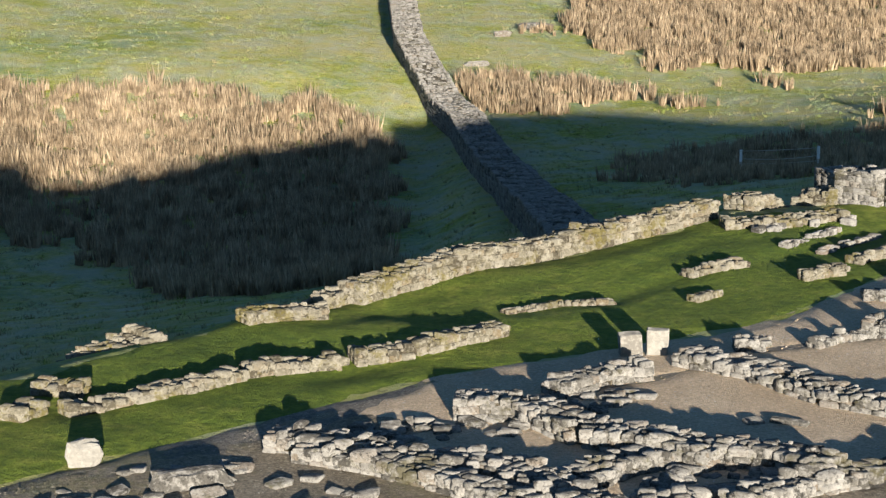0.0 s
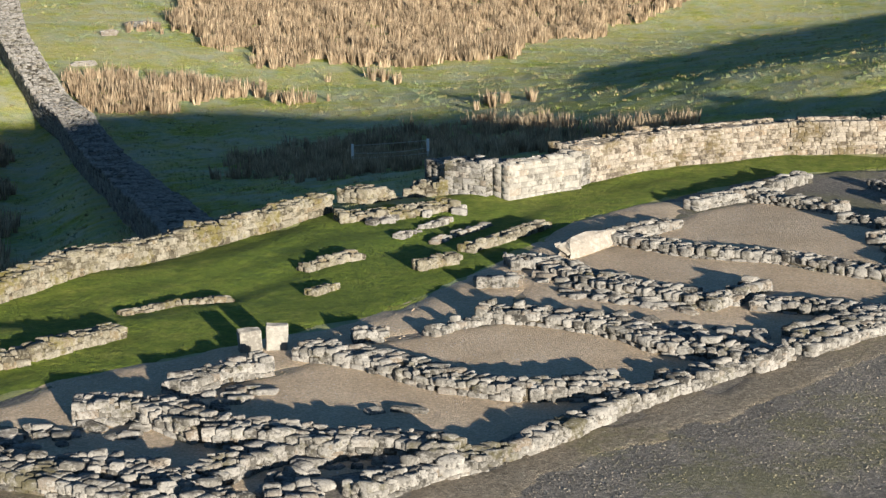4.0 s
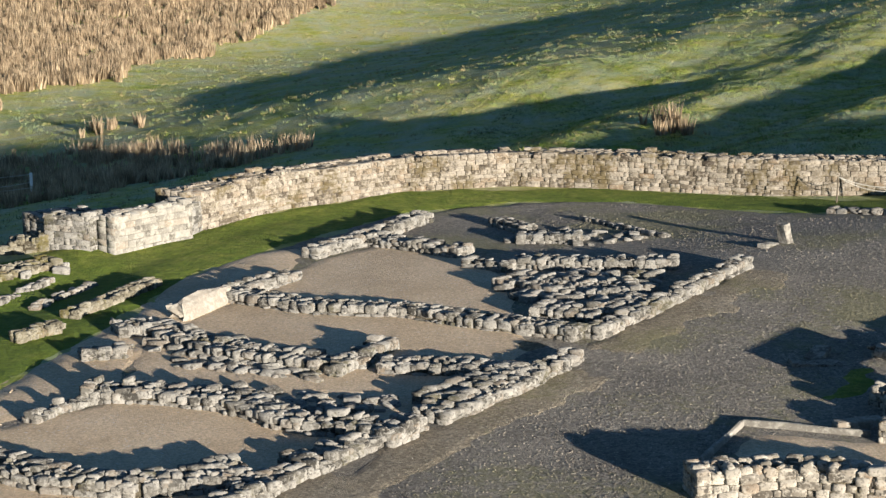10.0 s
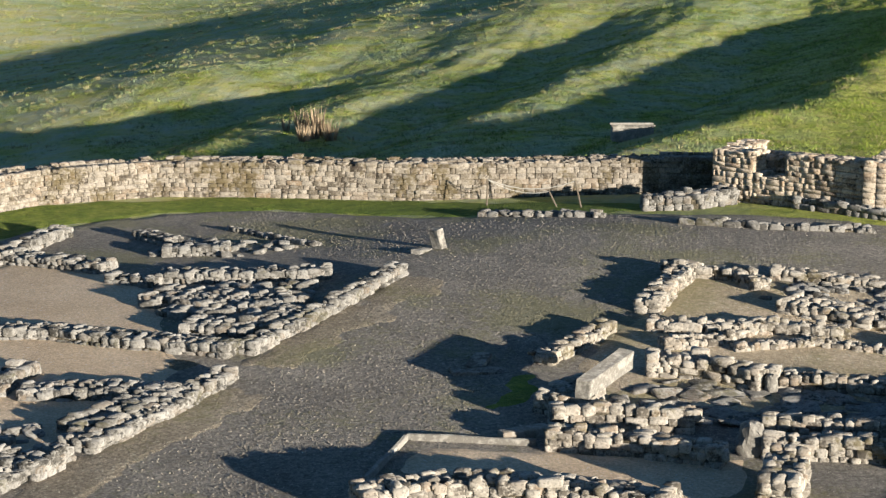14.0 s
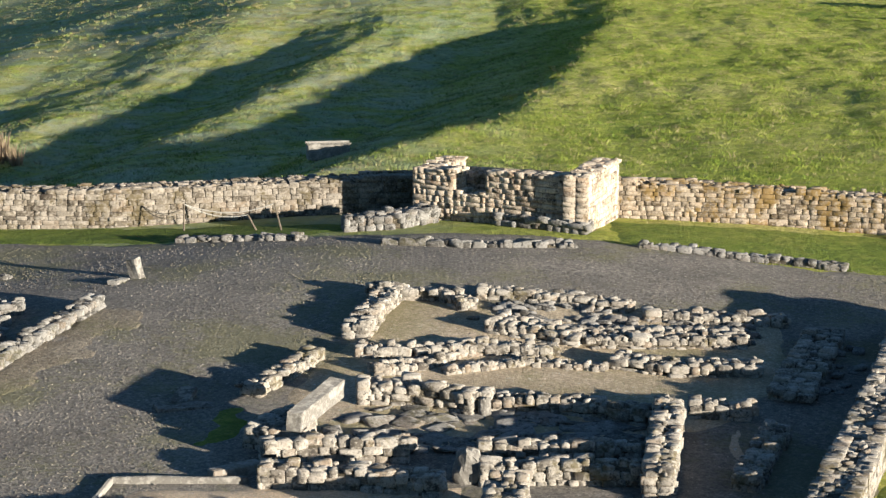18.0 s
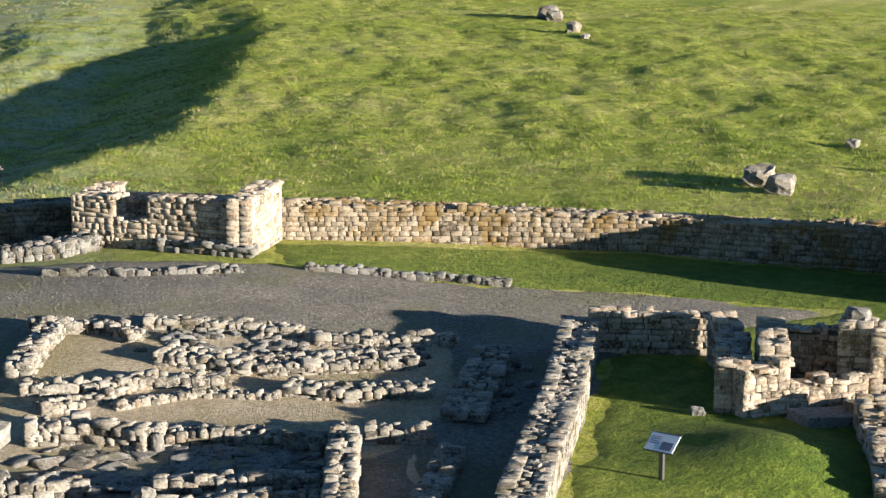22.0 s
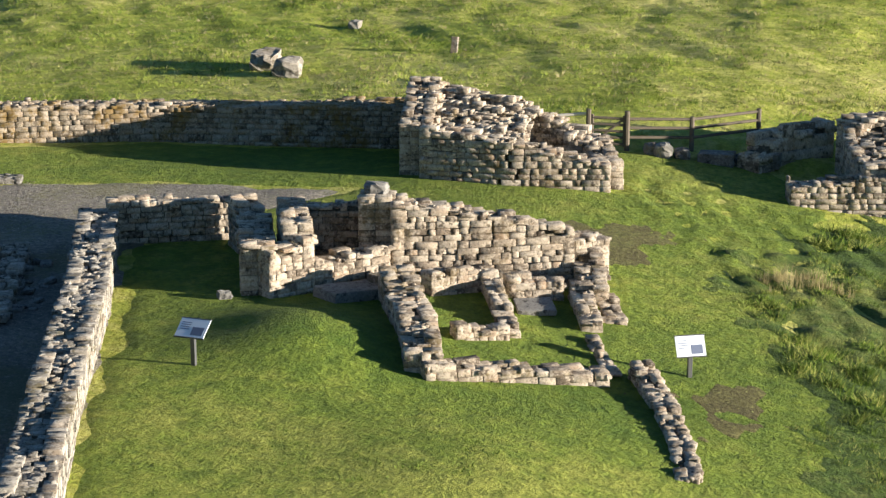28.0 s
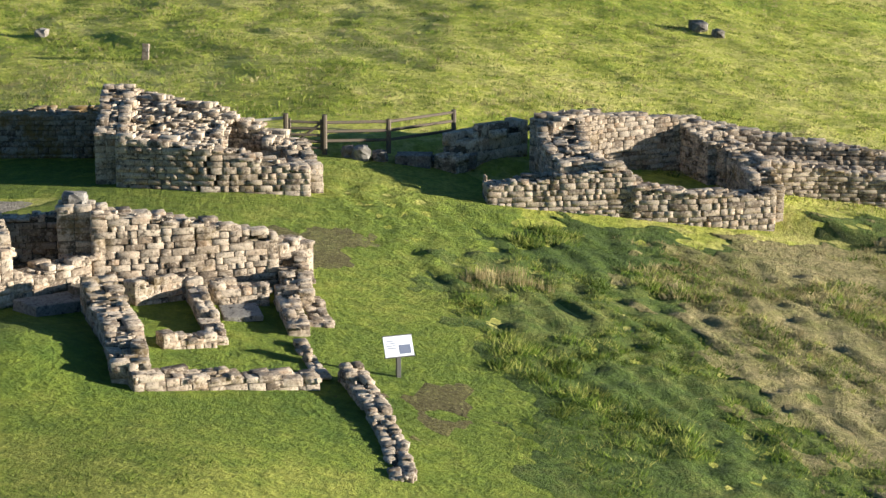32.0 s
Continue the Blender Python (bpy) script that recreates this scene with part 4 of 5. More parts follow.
# ---- guardroom beside the road ----
store = stone_wall("store_wall", [(24.2, 24.0, 0.7), (28.58, 26.40, 0.7), (32.09, 28.36, 0.7), (38.1, 31.6, 0.78), (43.5, 34.8, 0.88)], 0.95, STONE_WARM, "thick grey wall with a flat rubble top", "wall", cap=240, long=0.28, course=0.16, rough=0.03, ragged=0.03, square=True)
guard = empty("guardroom", 43.32, 27.16, ground_at(43.32, 27.16), "roofless stone guardroom with a doorway and low side rooms", "building")
for line, w, hs in (([(43.7, 34.7), (44.6, 33.4), (45.6, 32.1)], 0.6, (1.0, 1.0, 1.0)), ([(45.0, 31.6), (43.92, 30.61)], 0.7, (1.2, 1.0)), ([(43.92, 30.61), (40.98, 28.94)], 0.8, (1.0, 1.15)),
                    ([(40.98, 28.85), (42.04, 28.27)], 0.7, (0.95, 1.25)), ([(42.04, 28.27), (43.91, 27.24)], 0.7, (0.6, 0.75)), ([(42.02, 28.46), (44.63, 30.02)], 0.7, (1.5, 1.3)), ([(44.43, 30.02), (45.43, 27.71)], 0.6, (1.3, 1.3)),
                    ([(43.97, 27.43), (45.38, 27.99)], 0.8, (1.75, 1.6)), ([(44.23, 27.16), (45.34, 25.30), (46.63, 23.52)], 0.8, (1.75, 1.6, 1.25)), ([(46.91, 23.79), (47.79, 23.25)], 1.0, (0.95, 0.95)), ([(47.06, 23.25), (45.38, 22.45)], 0.7, (0.8, 0.5)),
                    ([(45.58, 22.90), (43.49, 21.83)], 0.5, (0.4, 0.3)), ([(42.39, 26.17), (39.60, 24.35), (38.2, 23.6)], 0.8, (0.72, 0.58, 0.42)), ([(38.1, 23.6), (39.5, 22.0), (40.6, 20.5)], 0.55, (0.34, 0.28, 0.24)),
                    ([(43.31, 25.82), (44.71, 24.86)], 0.5, (0.5, 0.5)), ([(44.55, 24.77), (41.76, 23.09)], 0.4, (0.45, 0.2)), ([(40.82, 24.07), (41.71, 23.19)], 0.4, (0.25, 0.25)), ([(44.53, 24.33), (45.32, 23.26)], 0.5, (0.45, 0.4)),
                    ([(42.95, 21.65), (41.18, 20.56)], 0.3, (0.12, 0.1)), ([(46.10, 22.45), (44.61, 21.63)], 0.5, (0.1, 0.1))):
    stone_wall("wall", [(*p, h * 1.05) for p, h in zip(line, hs)], w, STONE_COURSED, "coursed stub of guardroom wall", parent=guard, cap=45, rough=0.042, ragged=0.15, long=0.34, course=0.165, square=True)
stone_wall("ruined_wall", [(41.4, 20.0, 0.4), (39.9, 19.0, 0.24), (38.3, 18.15, 0.14), (36.7, 17.5, 0.08)], 0.5, STONE_COURSED, "low tapering stub of rubble wall in the turf", "wall", cap=120, long=0.27, course=0.15, rough=0.06, ragged=0.06)


# ---- rushes, tussocks: one mesh a kind of growth ----
def tufts(name, spots, mat, tall, wide, blades, label, width=0.045, lean=0.35):
    n = len(spots)
    x, y = spots[:, 0], spots[:, 1]
    z = land(x, y) - 0.03
    size = RNG.uniform(0.6, 1.2, n) * (0.85 + 0.35 * fine_wave(x * 0.7, y * 0.7))
    a = RNG.uniform(0, 2 * np.pi, (n, blades))
    d = RNG.uniform(0.1, 1.0, (n, blades)) * wide * size[:, None]
    bx, by = x[:, None] + np.cos(a) * d * 0.6, y[:, None] + np.sin(a) * d * 0.6
    h = tall * size[:, None] * RNG.uniform(0.6, 1.1, (n, blades))
    out = a + RNG.normal(0, 0.6, (n, blades))
    tx, ty = bx + np.cos(out) * h * lean * RNG.uniform(0.2, 1, (n, blades)), by + np.sin(out) * h * lean * RNG.uniform(0.2, 1, (n, blades))
    turn = RNG.uniform(0, np.pi, (n, blades))
    w = tall * width * RNG.uniform(0.7, 1.5, (n, blades))
    zb = np.broadcast_to(z[:, None], bx.shape)
    p = np.stack([np.stack([bx - np.cos(turn) * w, by - np.sin(turn) * w, zb], -1), np.stack([bx + np.cos(turn) * w, by + np.sin(turn) * w, zb], -1), np.stack([tx, ty, zb + h], -1)], 2)
    ob = new(name, mesh_of(name, p.reshape(-1, 3), np.arange(n * blades * 3).reshape(-1, 3), mat))
    return tagged(ob, label, "plants", kind="stuff")


def scatter(poly, per_m2, clump=0.0):
    xs, ys = [p[0] for p in poly], [p[1] for p in poly]
    n = int((max(xs) - min(xs)) * (max(ys) - min(ys)) * per_m2)
    x, y = RNG.uniform(min(xs), max(xs), n), RNG.uniform(min(ys), max(ys), n)
    d = inside_distance(list(poly), x, y)
    edge = d + 2.0 * fine_wave(x * 0.45, y * 0.45)
    ok = edge > 0
    if clump:
        ok &= fine_wave(x * 1.1 + 5, y * 1.1) > -clump
    return np.stack([x, y], -1)[ok]


REEDS = (((-60, 165), (-32, 172), (-22, 174), (-10.7, 171), (-4.2, 160), (-1.9, 104), (-6.3, 96), (-10.7, 96), (-20, 118), (-29, 129), (-60, 136)),
         ((13, 208), (18, 196), (22, 188), (43, 194), (54, 208), (84, 240), (80, 280), (30, 280), (18, 250)),
         ((2.6, 168), (1.4, 182), (8.3, 182), (19, 178), (8, 166)))
tufts("rush_bed", np.concatenate([scatter(p, 2.4, 0.45) for p in REEDS]), REED, 1.5, 0.7, 16, "bed of tall dead straw-coloured rushes")
tufts("rush_bank", scatter(((10, 138), (16.5, 122), (31, 122), (43, 126), (34, 150), (19, 152)), 2.4, 0.3), REED, 1.1, 0.6, 14, "bank of dead straw-coloured rushes below the wall")
tufts("rush_clump", np.concatenate([np.stack([RNG.normal(cx, sx, 16), RNG.normal(cy, 1.0, 16)], -1) for cx, cy, sx in ((20.7, 172, 1.3), (36.8, 160, 1.9), (11.1, 207, 1.4), (30.7, 182, 1.6), (53.4, 98, 0.5))]),
      REED, 1.4, 0.5, 16, "single clumps of tall dead rushes")
tufts("dry_clump", np.stack([RNG.normal(51.0, 0.4, 26), RNG.normal(18.8, 0.6, 26)], -1), DRY_BLADE, 0.55, 0.45, 30, "clump of bleached grass on the slope", width=0.014, lean=0.3)
spread("rank_grass", ((50, 20.6), (53, 20.4), (58.5, 18.8), (59.6, 12.4), (64, 11), (62, -6), (28, -6), (30, 12), (37.5, 15.4), (42.7, 17.0), (47.5, 19.2)), RANK, 0.04, "rank dark grass on the slope below the gate", "grass", 0.2, 1.2)
spread("bleached_grass", ((53.5, 15.8), (58, 15.4), (61, 12.6), (63, 9.7), (62, -6), (36, -6), (40.5, 9.0), (45, 11.8), (48.5, 13.6)), STRAW, 0.06, "bleached rank grass on the slope below the gate", "grass", 0.2, 1.6)
SLOPE = ((50, 19.6), (53, 19.2), (57.0, 18.2), (58.6, 12.4), (62, 11), (60, -4), (30, -4), (34, 13.5), (37.5, 14.8), (42.7, 16.6), (47.0, 18.6))
tufts("tussock_slope", scatter(SLOPE, 8.0, 0.05), DARK_BLADE, 0.22, 0.34, 20, "dark green tussocky grass on the slope", width=0.08, lean=1.2)
tufts("tussock_tips", scatter(SLOPE, 6.0, 0.1), PALE_BLADE, 0.22, 0.32, 20, "lighter green tussocks on the slope", width=0.07, lean=1.2)
tufts("leafy_weeds", scatter(((34.8, 25.3), (36.6, 24.5), (37.2, 22.4), (35.6, 20.2), (33.7, 19.8), (31.6, 22.2), (32.6, 24.4)), 14.0, 0.2), DARK_BLADE, 0.11, 0.2, 9, "low dark leafy weeds in the turf", width=0.2, lean=1.0)
tufts("bleached_tussocks", scatter(((54, 14.5), (57.5, 17.5), (60.5, 13.0), (63, 10), (60, -4), (40, -4), (42.5, 8), (47, 11.5)), 8.0, 0.1), DRY_BLADE, 0.24, 0.34, 20, "bleached tussocks on the slope", width=0.07, lean=1.2)
FIELD = ((46, 64), (54, 56), (62, 40), (64, 20), (64, 6), (130, -20), (150, 60), (150, 140), (60, 140), (40, 90))
tufts("field_tussocks", scatter(FIELD, 0.8, 0.0), DARK_BLADE, 0.2, 0.45, 9, "low dark grass tussocks over the field", width=0.09, lean=1.0)


def lawn(name, polys, per_m2, tall, mat, label):
    spots = np.concatenate([scatter(p, per_m2) for p in polys])
    return tufts(name, spots, mat, tall, tall * 1.3, 6, label, width=0.07, lean=0.9)


N_TURF = ((-14, 30), (-6.5, 37.2), (-3.5, 39.8), (0, 42.9), (1.8, 43.8), (7.3, 47), (9.3, 49.2), (12, 52.4), (15.2, 57), (18.5, 59.6), (23.9, 63.2), (28.4, 63.5), (31.4, 61.8), (31.8, 63.6), (25.6, 66.0), (18, 63), (8, 59), (-2.6, 48.8), (-14, 37))
S_TURF = ((24, 23.4), (31.2, 26.8), (37.4, 30), (43.2, 33.2), (47, 33.6), (52.2, 32.2), (50.4, 37.9), (47.3, 42.1), (45.1, 46.3), (47.6, 48.8), (55.0, 40.2), (57.2, 33), (60, 27), (59.6, 22), (54, 19.4), (49, 19), (43, 18), (38, 14), (31, 10), (24, 10))
lawn("turf_blades", (N_TURF, S_TURF), 26.0, 0.075, LAWN_BLADE, "short blades of green turf")
lawn("pasture_blades", (FIELD,), 16.0, 0.16, GRASS_BLADE, "rough blades of pasture grass")
NORTH_FIELD = ((-70, 20), (-3.4, 51.6), (8, 62.5), (20, 67.5), (30, 68), (46, 56), (62, 138), (150, 138), (185, 260), (-80, 260))
tufts("north_tussocks", scatter(NORTH_FIELD, 1.1, 0.25), GRASS_BLADE, 0.24, 0.4, 7, "low grass tussocks north of the fort", width=0.09, lean=0.9)
tufts("north_bleached", scatter(NORTH_FIELD, 0.9, 0.1), DRY_BLADE, 0.26, 0.4, 7, "bleached grass tussocks north of the fort", width=0.09, lean=0.9)
tufts("field_bleached", scatter(FIELD, 1.6, 0.0), DRY_BLADE, 0.2, 0.36, 7, "bleached grass tussocks over the field", width=0.08, lean=1.1)


def pebbles(name, poly, per_m2, size, mat, label):
    """Small loose stones, eight faces each, in one mesh."""
    spots = scatter(poly, per_m2)
    n = len(spots)
    c = np.stack([spots[:, 0], spots[:, 1], land(spots[:, 0], spots[:, 1]) + 0.05 + size * 0.1], -1)
    s = size * RNG.uniform(0.4, 1.3, n)
    turn = RNG.uniform(0, 6.3, n)
    base = np.array([(1, 0, 0), (0, 0.8, 0), (-1, 0, 0), (0, -0.8, 0), (0, 0, 0.7), (0, 0, -0.7)]) * 0.5
    v = np.broadcast_to(base, (n, 6, 3)) + RNG.uniform(-0.12, 0.12, (n, 6, 3))
    ct, st = np.cos(turn)[:, None], np.sin(turn)[:, None]
    v = np.stack([v[..., 0] * ct - v[..., 1] * st, v[..., 0] * st + v[..., 1] * ct, v[..., 2]], -1) * s[:, None, None] + c[:, None]
    f = np.array([(0, 1, 4), (1, 2, 4), (2, 3, 4), (3, 0, 4), (1, 0, 5), (2, 1, 5), (3, 2, 5), (0, 3, 5)])
    f = (f[None] + 6 * np.arange(n)[:, None, None]).reshape(-1, 3)
    return tagged(new(name, mesh_of(name, v.reshape(-1, 3), f, mat)), label, "stones", kind="stuff")


pebbles("road_pebbles", ((6, 33.6), (16, 40.2), (22, 44.4), (29.4, 49.4), (27, 57), (30, 61), (34, 56), (38, 52.4), (44, 46), (50, 37), (44, 35.4), (41.8, 38.2), (34.4, 45), (28, 41), (24, 37.8), (19, 35.6), (14, 32)), 40.0, 0.05, GRAVEL, "loose grey stones on the gravel road")
pebbles("floor_pebbles", ((-0.6, 38.6), (7.3, 44.4), (12.2, 50.4), (19.0, 57.1), (23.4, 55.0), (20.6, 44.4), (7.6, 35.2), (-2.8, 36.6)), 12.0, 0.06, TAN, "loose small stones on the room floors")
pebbles("yard_pebbles", ((-12, 31), (-6.6, 36.4), (-3.6, 38.8), (-2.4, 36.6), (0.6, 34.2), (2, 31)), 40.0, 0.055, GRAVEL, "loose small stones on the grey yard")


# ---- single stones and slabs ----
def g(x, y, up=0.0):
    return ground_at(x, y) + up


slab("upright_slab", 4.22, 43.8, g(4.2, 43.8, 0.26), (0.5, 0.36, 0.62), STONE_PALE, "pale dressed block standing upright beside the turf", "stone", 4, (2, -2), 1, group="upright slabs")
slab("upright_slab", 4.84, 43.9, g(4.8, 43.9, 0.29), (0.5, 0.38, 0.68), STONE_PALE, "tall pale dressed block standing upright beside the turf", "stone", -6, (-3, 2), 2, group="upright slabs")
boulder("boundary_stone", -6.9, 36.5, (0.62, 0.5, 0.5), STONE_PALE, "squat pale stone block at the edge of the turf", turn=12, seed=3)
boulder("footing_stone", -4.7, 35.0, (1.3, 0.6, 0.4), STONE, "broad grey footing stone half sunk in gravel", turn=20, seed=4)
boulder("threshold_slab", 14.4, 52.3, (2.3, 0.75, 0.55), STONE_PALE, "long pale threshold stone lying beside the ruin", "stone", turn=46, seed=5)
slab("dressed_beam", 26.75, 37.7, g(26.7, 37.7, 0.72), (2.5, 0.34, 0.4), STONE_PALE, "long dressed pale stone laid on a low wall", "stone", 31, (4, -2), 6)
boulder("footing_stone", 26.0, 37.35, (0.8, 0.6, 0.6), STONE_PALE, "pale squared stone carrying a long slab", turn=30, seed=8)
slab("leaning_stone", 31.3, 51.3, g(31.3, 51.3, 0.27), (0.26, 0.34, 0.68), STONE_PALE, "short pale stone post leaning over the gravel", "stone", 20, (-6, -12), 7)
slab("flat_stone", 30.7, 51.2, g(30.7, 51.2, 0.06), (0.75, 0.3, 0.14), STONE, "flat grey stone lying on the gravel", "stone", 30, (0, 6), 8, group="flat stones")
slab("flat_stone", 26.1, 41.5, g(26.1, 41.5, 0.1), (0.7, 0.4, 0.16), STONE_PALE, "pale slab lying on a mossy patch", "stone", 35, (0, -14), 9, group="flat stones")
slab("flat_stone", 25.8, 41.0, g(25.8, 41.0, 0.05), (1.3, 0.45, 0.1), STONE, "flat grey slab lying on a mossy patch", "stone", -20, (2, 3), 10, group="flat stones")
slab("stone_sill", 24.1, 36.85, g(24.1, 36.9, 0.12), (1.1, 0.35, 0.24), STONE_PALE, "pale dressed sill stone beside the ruined wall", "stone", -8, (0, 0), 11)
boulder("corner_stone", 27.35, 33.75, (0.55, 0.5, 0.75), STONE_PALE, "pale squared corner stone standing in the ruin", turn=40, seed=12)
boulder("upright_stone", 30.4, 36.55, (0.24, 0.2, 0.55), STONE_PALE, "small pale stone standing on end", turn=10, seed=13)
slab("flat_stone", 6.9, 38.4, g(6.9, 38.4, 0.1), (0.75, 0.22, 0.12), STONE, "flat grey slab lying on the tan floor", "stone", -25, (0, 2), 14, group="flat stones")
slab("flat_stone", 6.2, 38.5, g(6.2, 38.5, 0.09), (0.4, 0.3, 0.1), STONE, "small flat grey slab lying on the tan floor", "stone", 15, (3, 2), 15, group="flat stones")
for a, b in (((20.0, 36.2), (22.0, 38.0)), ((22.0, 38.0), (24.0, 36.3))):
    d = math.hypot(b[0] - a[0], b[1] - a[1])
    mx, my = (a[0] + b[0]) / 2, (a[1] + b[1]) / 2
    slab("kerb_stone", mx, my, g(mx, my, 0.09), (d, 0.1, 0.16), STONE_PALE, "thin pale kerb edging the tan gravel floor", "kerb", math.degrees(math.atan2(b[1] - a[1], b[0] - a[0])), (0, 0), 16, group="kerb stones")
for x, y, s, seed in ((68.9, 43.9, (1.7, 1.1, 0.8), 21), (67.4, 42.2, (1.25, 1.0, 0.7), 22)):
    boulder("boulder", x, y, s, STONE_WARM, "large grey boulder lying in the pasture", "boulder", "boulders in the field", 20, seed)
boulder("field_stone", 81.0, 46.1, (0.6, 0.5, 0.35), STONE_PALE, "small pale stone lying in the pasture", turn=5, seed=23)
slab("standing_stone", 75.3, 38.9, g(75.3, 38.9, 0.25), (0.32, 0.26, 0.75), STONE_WARM, "short weathered stone post standing in the pasture", "stone", 15, (4, 5), 24)
for x, y, s, seed in ((130.8, 97.3, (2.6, 1.4, 1.2), 31), (129.0, 95.5, (1.6, 1.2, 0.9), 32), (121.0, 88.2, (1.8, 0.9, 0.8), 33), (118.5, 85.5, (1.2, 0.6, 0.3), 34), (96.0, 19.9, (1.3, 0.6, 0.5), 35), (95.0, 18.8, (0.7, 0.5, 0.4), 36)):
    boulder("boulder", x, y, s, STONE_WARM, "grey rock outcrop far across the pasture", "boulder", "far rocks", 30, seed)
for x, y, s, seed in ((9.4, 208.1, (2.6, 1.0, 0.7), 41), (11.0, 208.6, (1.4, 0.8, 0.6), 42), (6.3, 203.2, (1.7, 0.9, 0.6), 43), (3.4, 186, (2.2, 0.6, 0.5), 44)):
    boulder("boulder", x, y, s, STONE, "pale rock lying below the frontier wall", "boulder", "rocks by the frontier wall", 10, seed)
for x, y, s, seed in ((61.06, 26.13, (0.5, 0.4, 0.35), 51), (60.92, 25.68, (0.65, 0.5, 0.45), 52), (61.15, 25.14, (0.55, 0.45, 0.35), 53)):
    boulder("gateway_stone", x, y, s, STONE_PALE, "rounded pale stone lying in the gateway", "stone", "gateway stones", 25, seed)
for x, y, s, turn in ((61.48, 24.14, (0.8, 1.1, 0.4), 10), (61.88, 23.37, (0.9, 0.9, 0.3), -5), (62.27, 22.75, (1.0, 0.9, 0.45), 6)):
    slab("paving_slab", x, y, g(x, y, s[2] * 0.35), s, STONE, "massive worn slab of the gate sill", "stone", turn, (0, 0), int(s[0] * 50), group="gate sill slabs")
boulder("loose_block", 44.54, 27.66, (0.62, 0.5, 0.42), STONE, "mossy rounded block resting on the guardroom wall", floor=g(44.26, 27.52, 1.72), sink=0.05, turn=20, seed=61)
for x, y, s, seed in ((42.04, 29.72, (0.8, 0.35, 0.3), 62), (42.76, 29.23, (0.35, 0.3, 0.35), 63), (40.45, 29.53, (0.3, 0.3, 0.22), 64)):
    boulder("fallen_block", x, y, s, STONE, "fallen squared block on the guardroom turf", "stone", "fallen blocks", 40, seed)
slab("step_slab", 44.11, 23.45, g(44.11, 23.45, 0.06), (1.1, 0.9, 0.14), STONE, "broad flat step slab in the turf", "stone", 28, (0, 0), 65)
for x, y, s in ((42.03, 27.07, (1.6, 0.9, 0.3)), (42.86, 26.62, (0.7, 0.6, 0.5))):
    slab("step_slab", x, y, g(x, y, s[2] * 0.4), s, STONE, "worn step slab below the guardroom doorway", "stone", -30, (0, 3), int(s[0] * 40))


# ---- stone trough in the pasture ----
def trough(x, y, turn):
    ob = empty("stone_trough", x, y, g(x, y), "long pale stone trough standing on the grass", "trough")
    m = pose(x, y, g(x, y, -0.05), 0, 0, turn)
    part("basin", box_bm((1.8, 0.75, 0.66), m @ pose(0, 0, 0.3), 0.03), STONE_PALE, ob)
    for sx in (-1, 1):
        part("rim", box_bm((1.9, 0.12, 0.08), m @ pose(0, sx * 0.31, 0.66), 0.02), STONE_PALE, ob)
        part("foot", box_bm((0.3, 0.62, 0.12), m @ pose(sx * 0.6, 0, 0.0), 0.02), STONE, ob)


trough(55.0, 72.7, -31)


# ---- visitor boards ----
def info_board(x, y, turn, tall, face_tilt, scale, label):
    ob = empty("info_board", x, y, g(x, y), label, "sign")
    m = pose(x, y, g(x, y), 0, 0, turn)
    part("post", box_bm((0.1, 0.08, tall), m @ pose(0, 0, tall / 2 - 0.05), 0.008), METAL, ob, "dark square steel post")
    panel_m = m @ pose(0, 0, tall, face_tilt, 0, 0) @ Matrix.Scale(scale, 4)
    panel = part("panel", box_bm((0.86, 0.6, 0.03), panel_m, 0.006), PANEL, ob, "pale printed board face")
    part("frame", box_bm((0.9, 0.03, 0.045), panel_m @ pose(0, -0.31, 0), 0.006), METAL, panel)
    part("frame", box_bm((0.9, 0.03, 0.045), panel_m @ pose(0, 0.31, 0), 0.006), METAL, panel)
    part("picture", box_bm((0.34, 0.26, 0.006), panel_m @ pose(0.18, -0.1, 0.018), 0), INK, panel, "dark printed picture")
    for k in range(4):
        part("text_bar", box_bm((0.28, 0.022, 0.005), panel_m @ pose(-0.22, 0.16 - 0.07 * k, 0.018), 0), INK, panel)
    part("bracket", box_bm((0.3, 0.06, 0.05), m @ pose(0, 0, tall - 0.05, face_tilt), 0.006), METAL, ob)


info_board(35.88, 27.62, -88, 0.8, 38, 0.76, "tilted pale visitor board on a dark post in the turf")
info_board(42.32, 19.19, -55, 0.72, 62, 0.76, "upright white visitor board on a steel post by a wall stub")


# ---- timber gate and fence in the gateway ----
def timber_gate():
    ob = empty("timber_gate", 60.58, 27.33, g(60.58, 27.33), "small weathered timber gate between two posts", "gate")
    a, b = Vector((60.36, 27.94, g(60.36, 27.89))), Vector((60.77, 26.82, g(60.71, 26.87)))
    for p in (a, b):
        part("post", rod_bm(p - Vector((0, 0, 0.1)), p + Vector((0, 0, 1.25)), 0.085, 8), WOOD, ob)
    for k in range(5):
        up = Vector((0, 0, 0.2 + 0.2 * k))
        part("rail", rod_bm(a.lerp(b, 0.1) + up, a.lerp(b, 0.92) + up, 0.045, 6), WOOD, ob)
    part("brace", rod_bm(a.lerp(b, 0.1) + Vector((0, 0, 0.2)), a.lerp(b, 0.92) + Vector((0, 0, 1.0)), 0.04, 6), WOOD, ob)
    part("stile", rod_bm(a.lerp(b, 0.1) + Vector((0, 0, 0.12)), a.lerp(b, 0.1) + Vector((0, 0, 1.1)), 0.045, 6), WOOD, ob)
    part("stile", rod_bm(a.lerp(b, 0.92) + Vector((0, 0, 0.12)), a.lerp(b, 0.92) + Vector((0, 0, 1.1)), 0.045, 6), WOOD, ob)


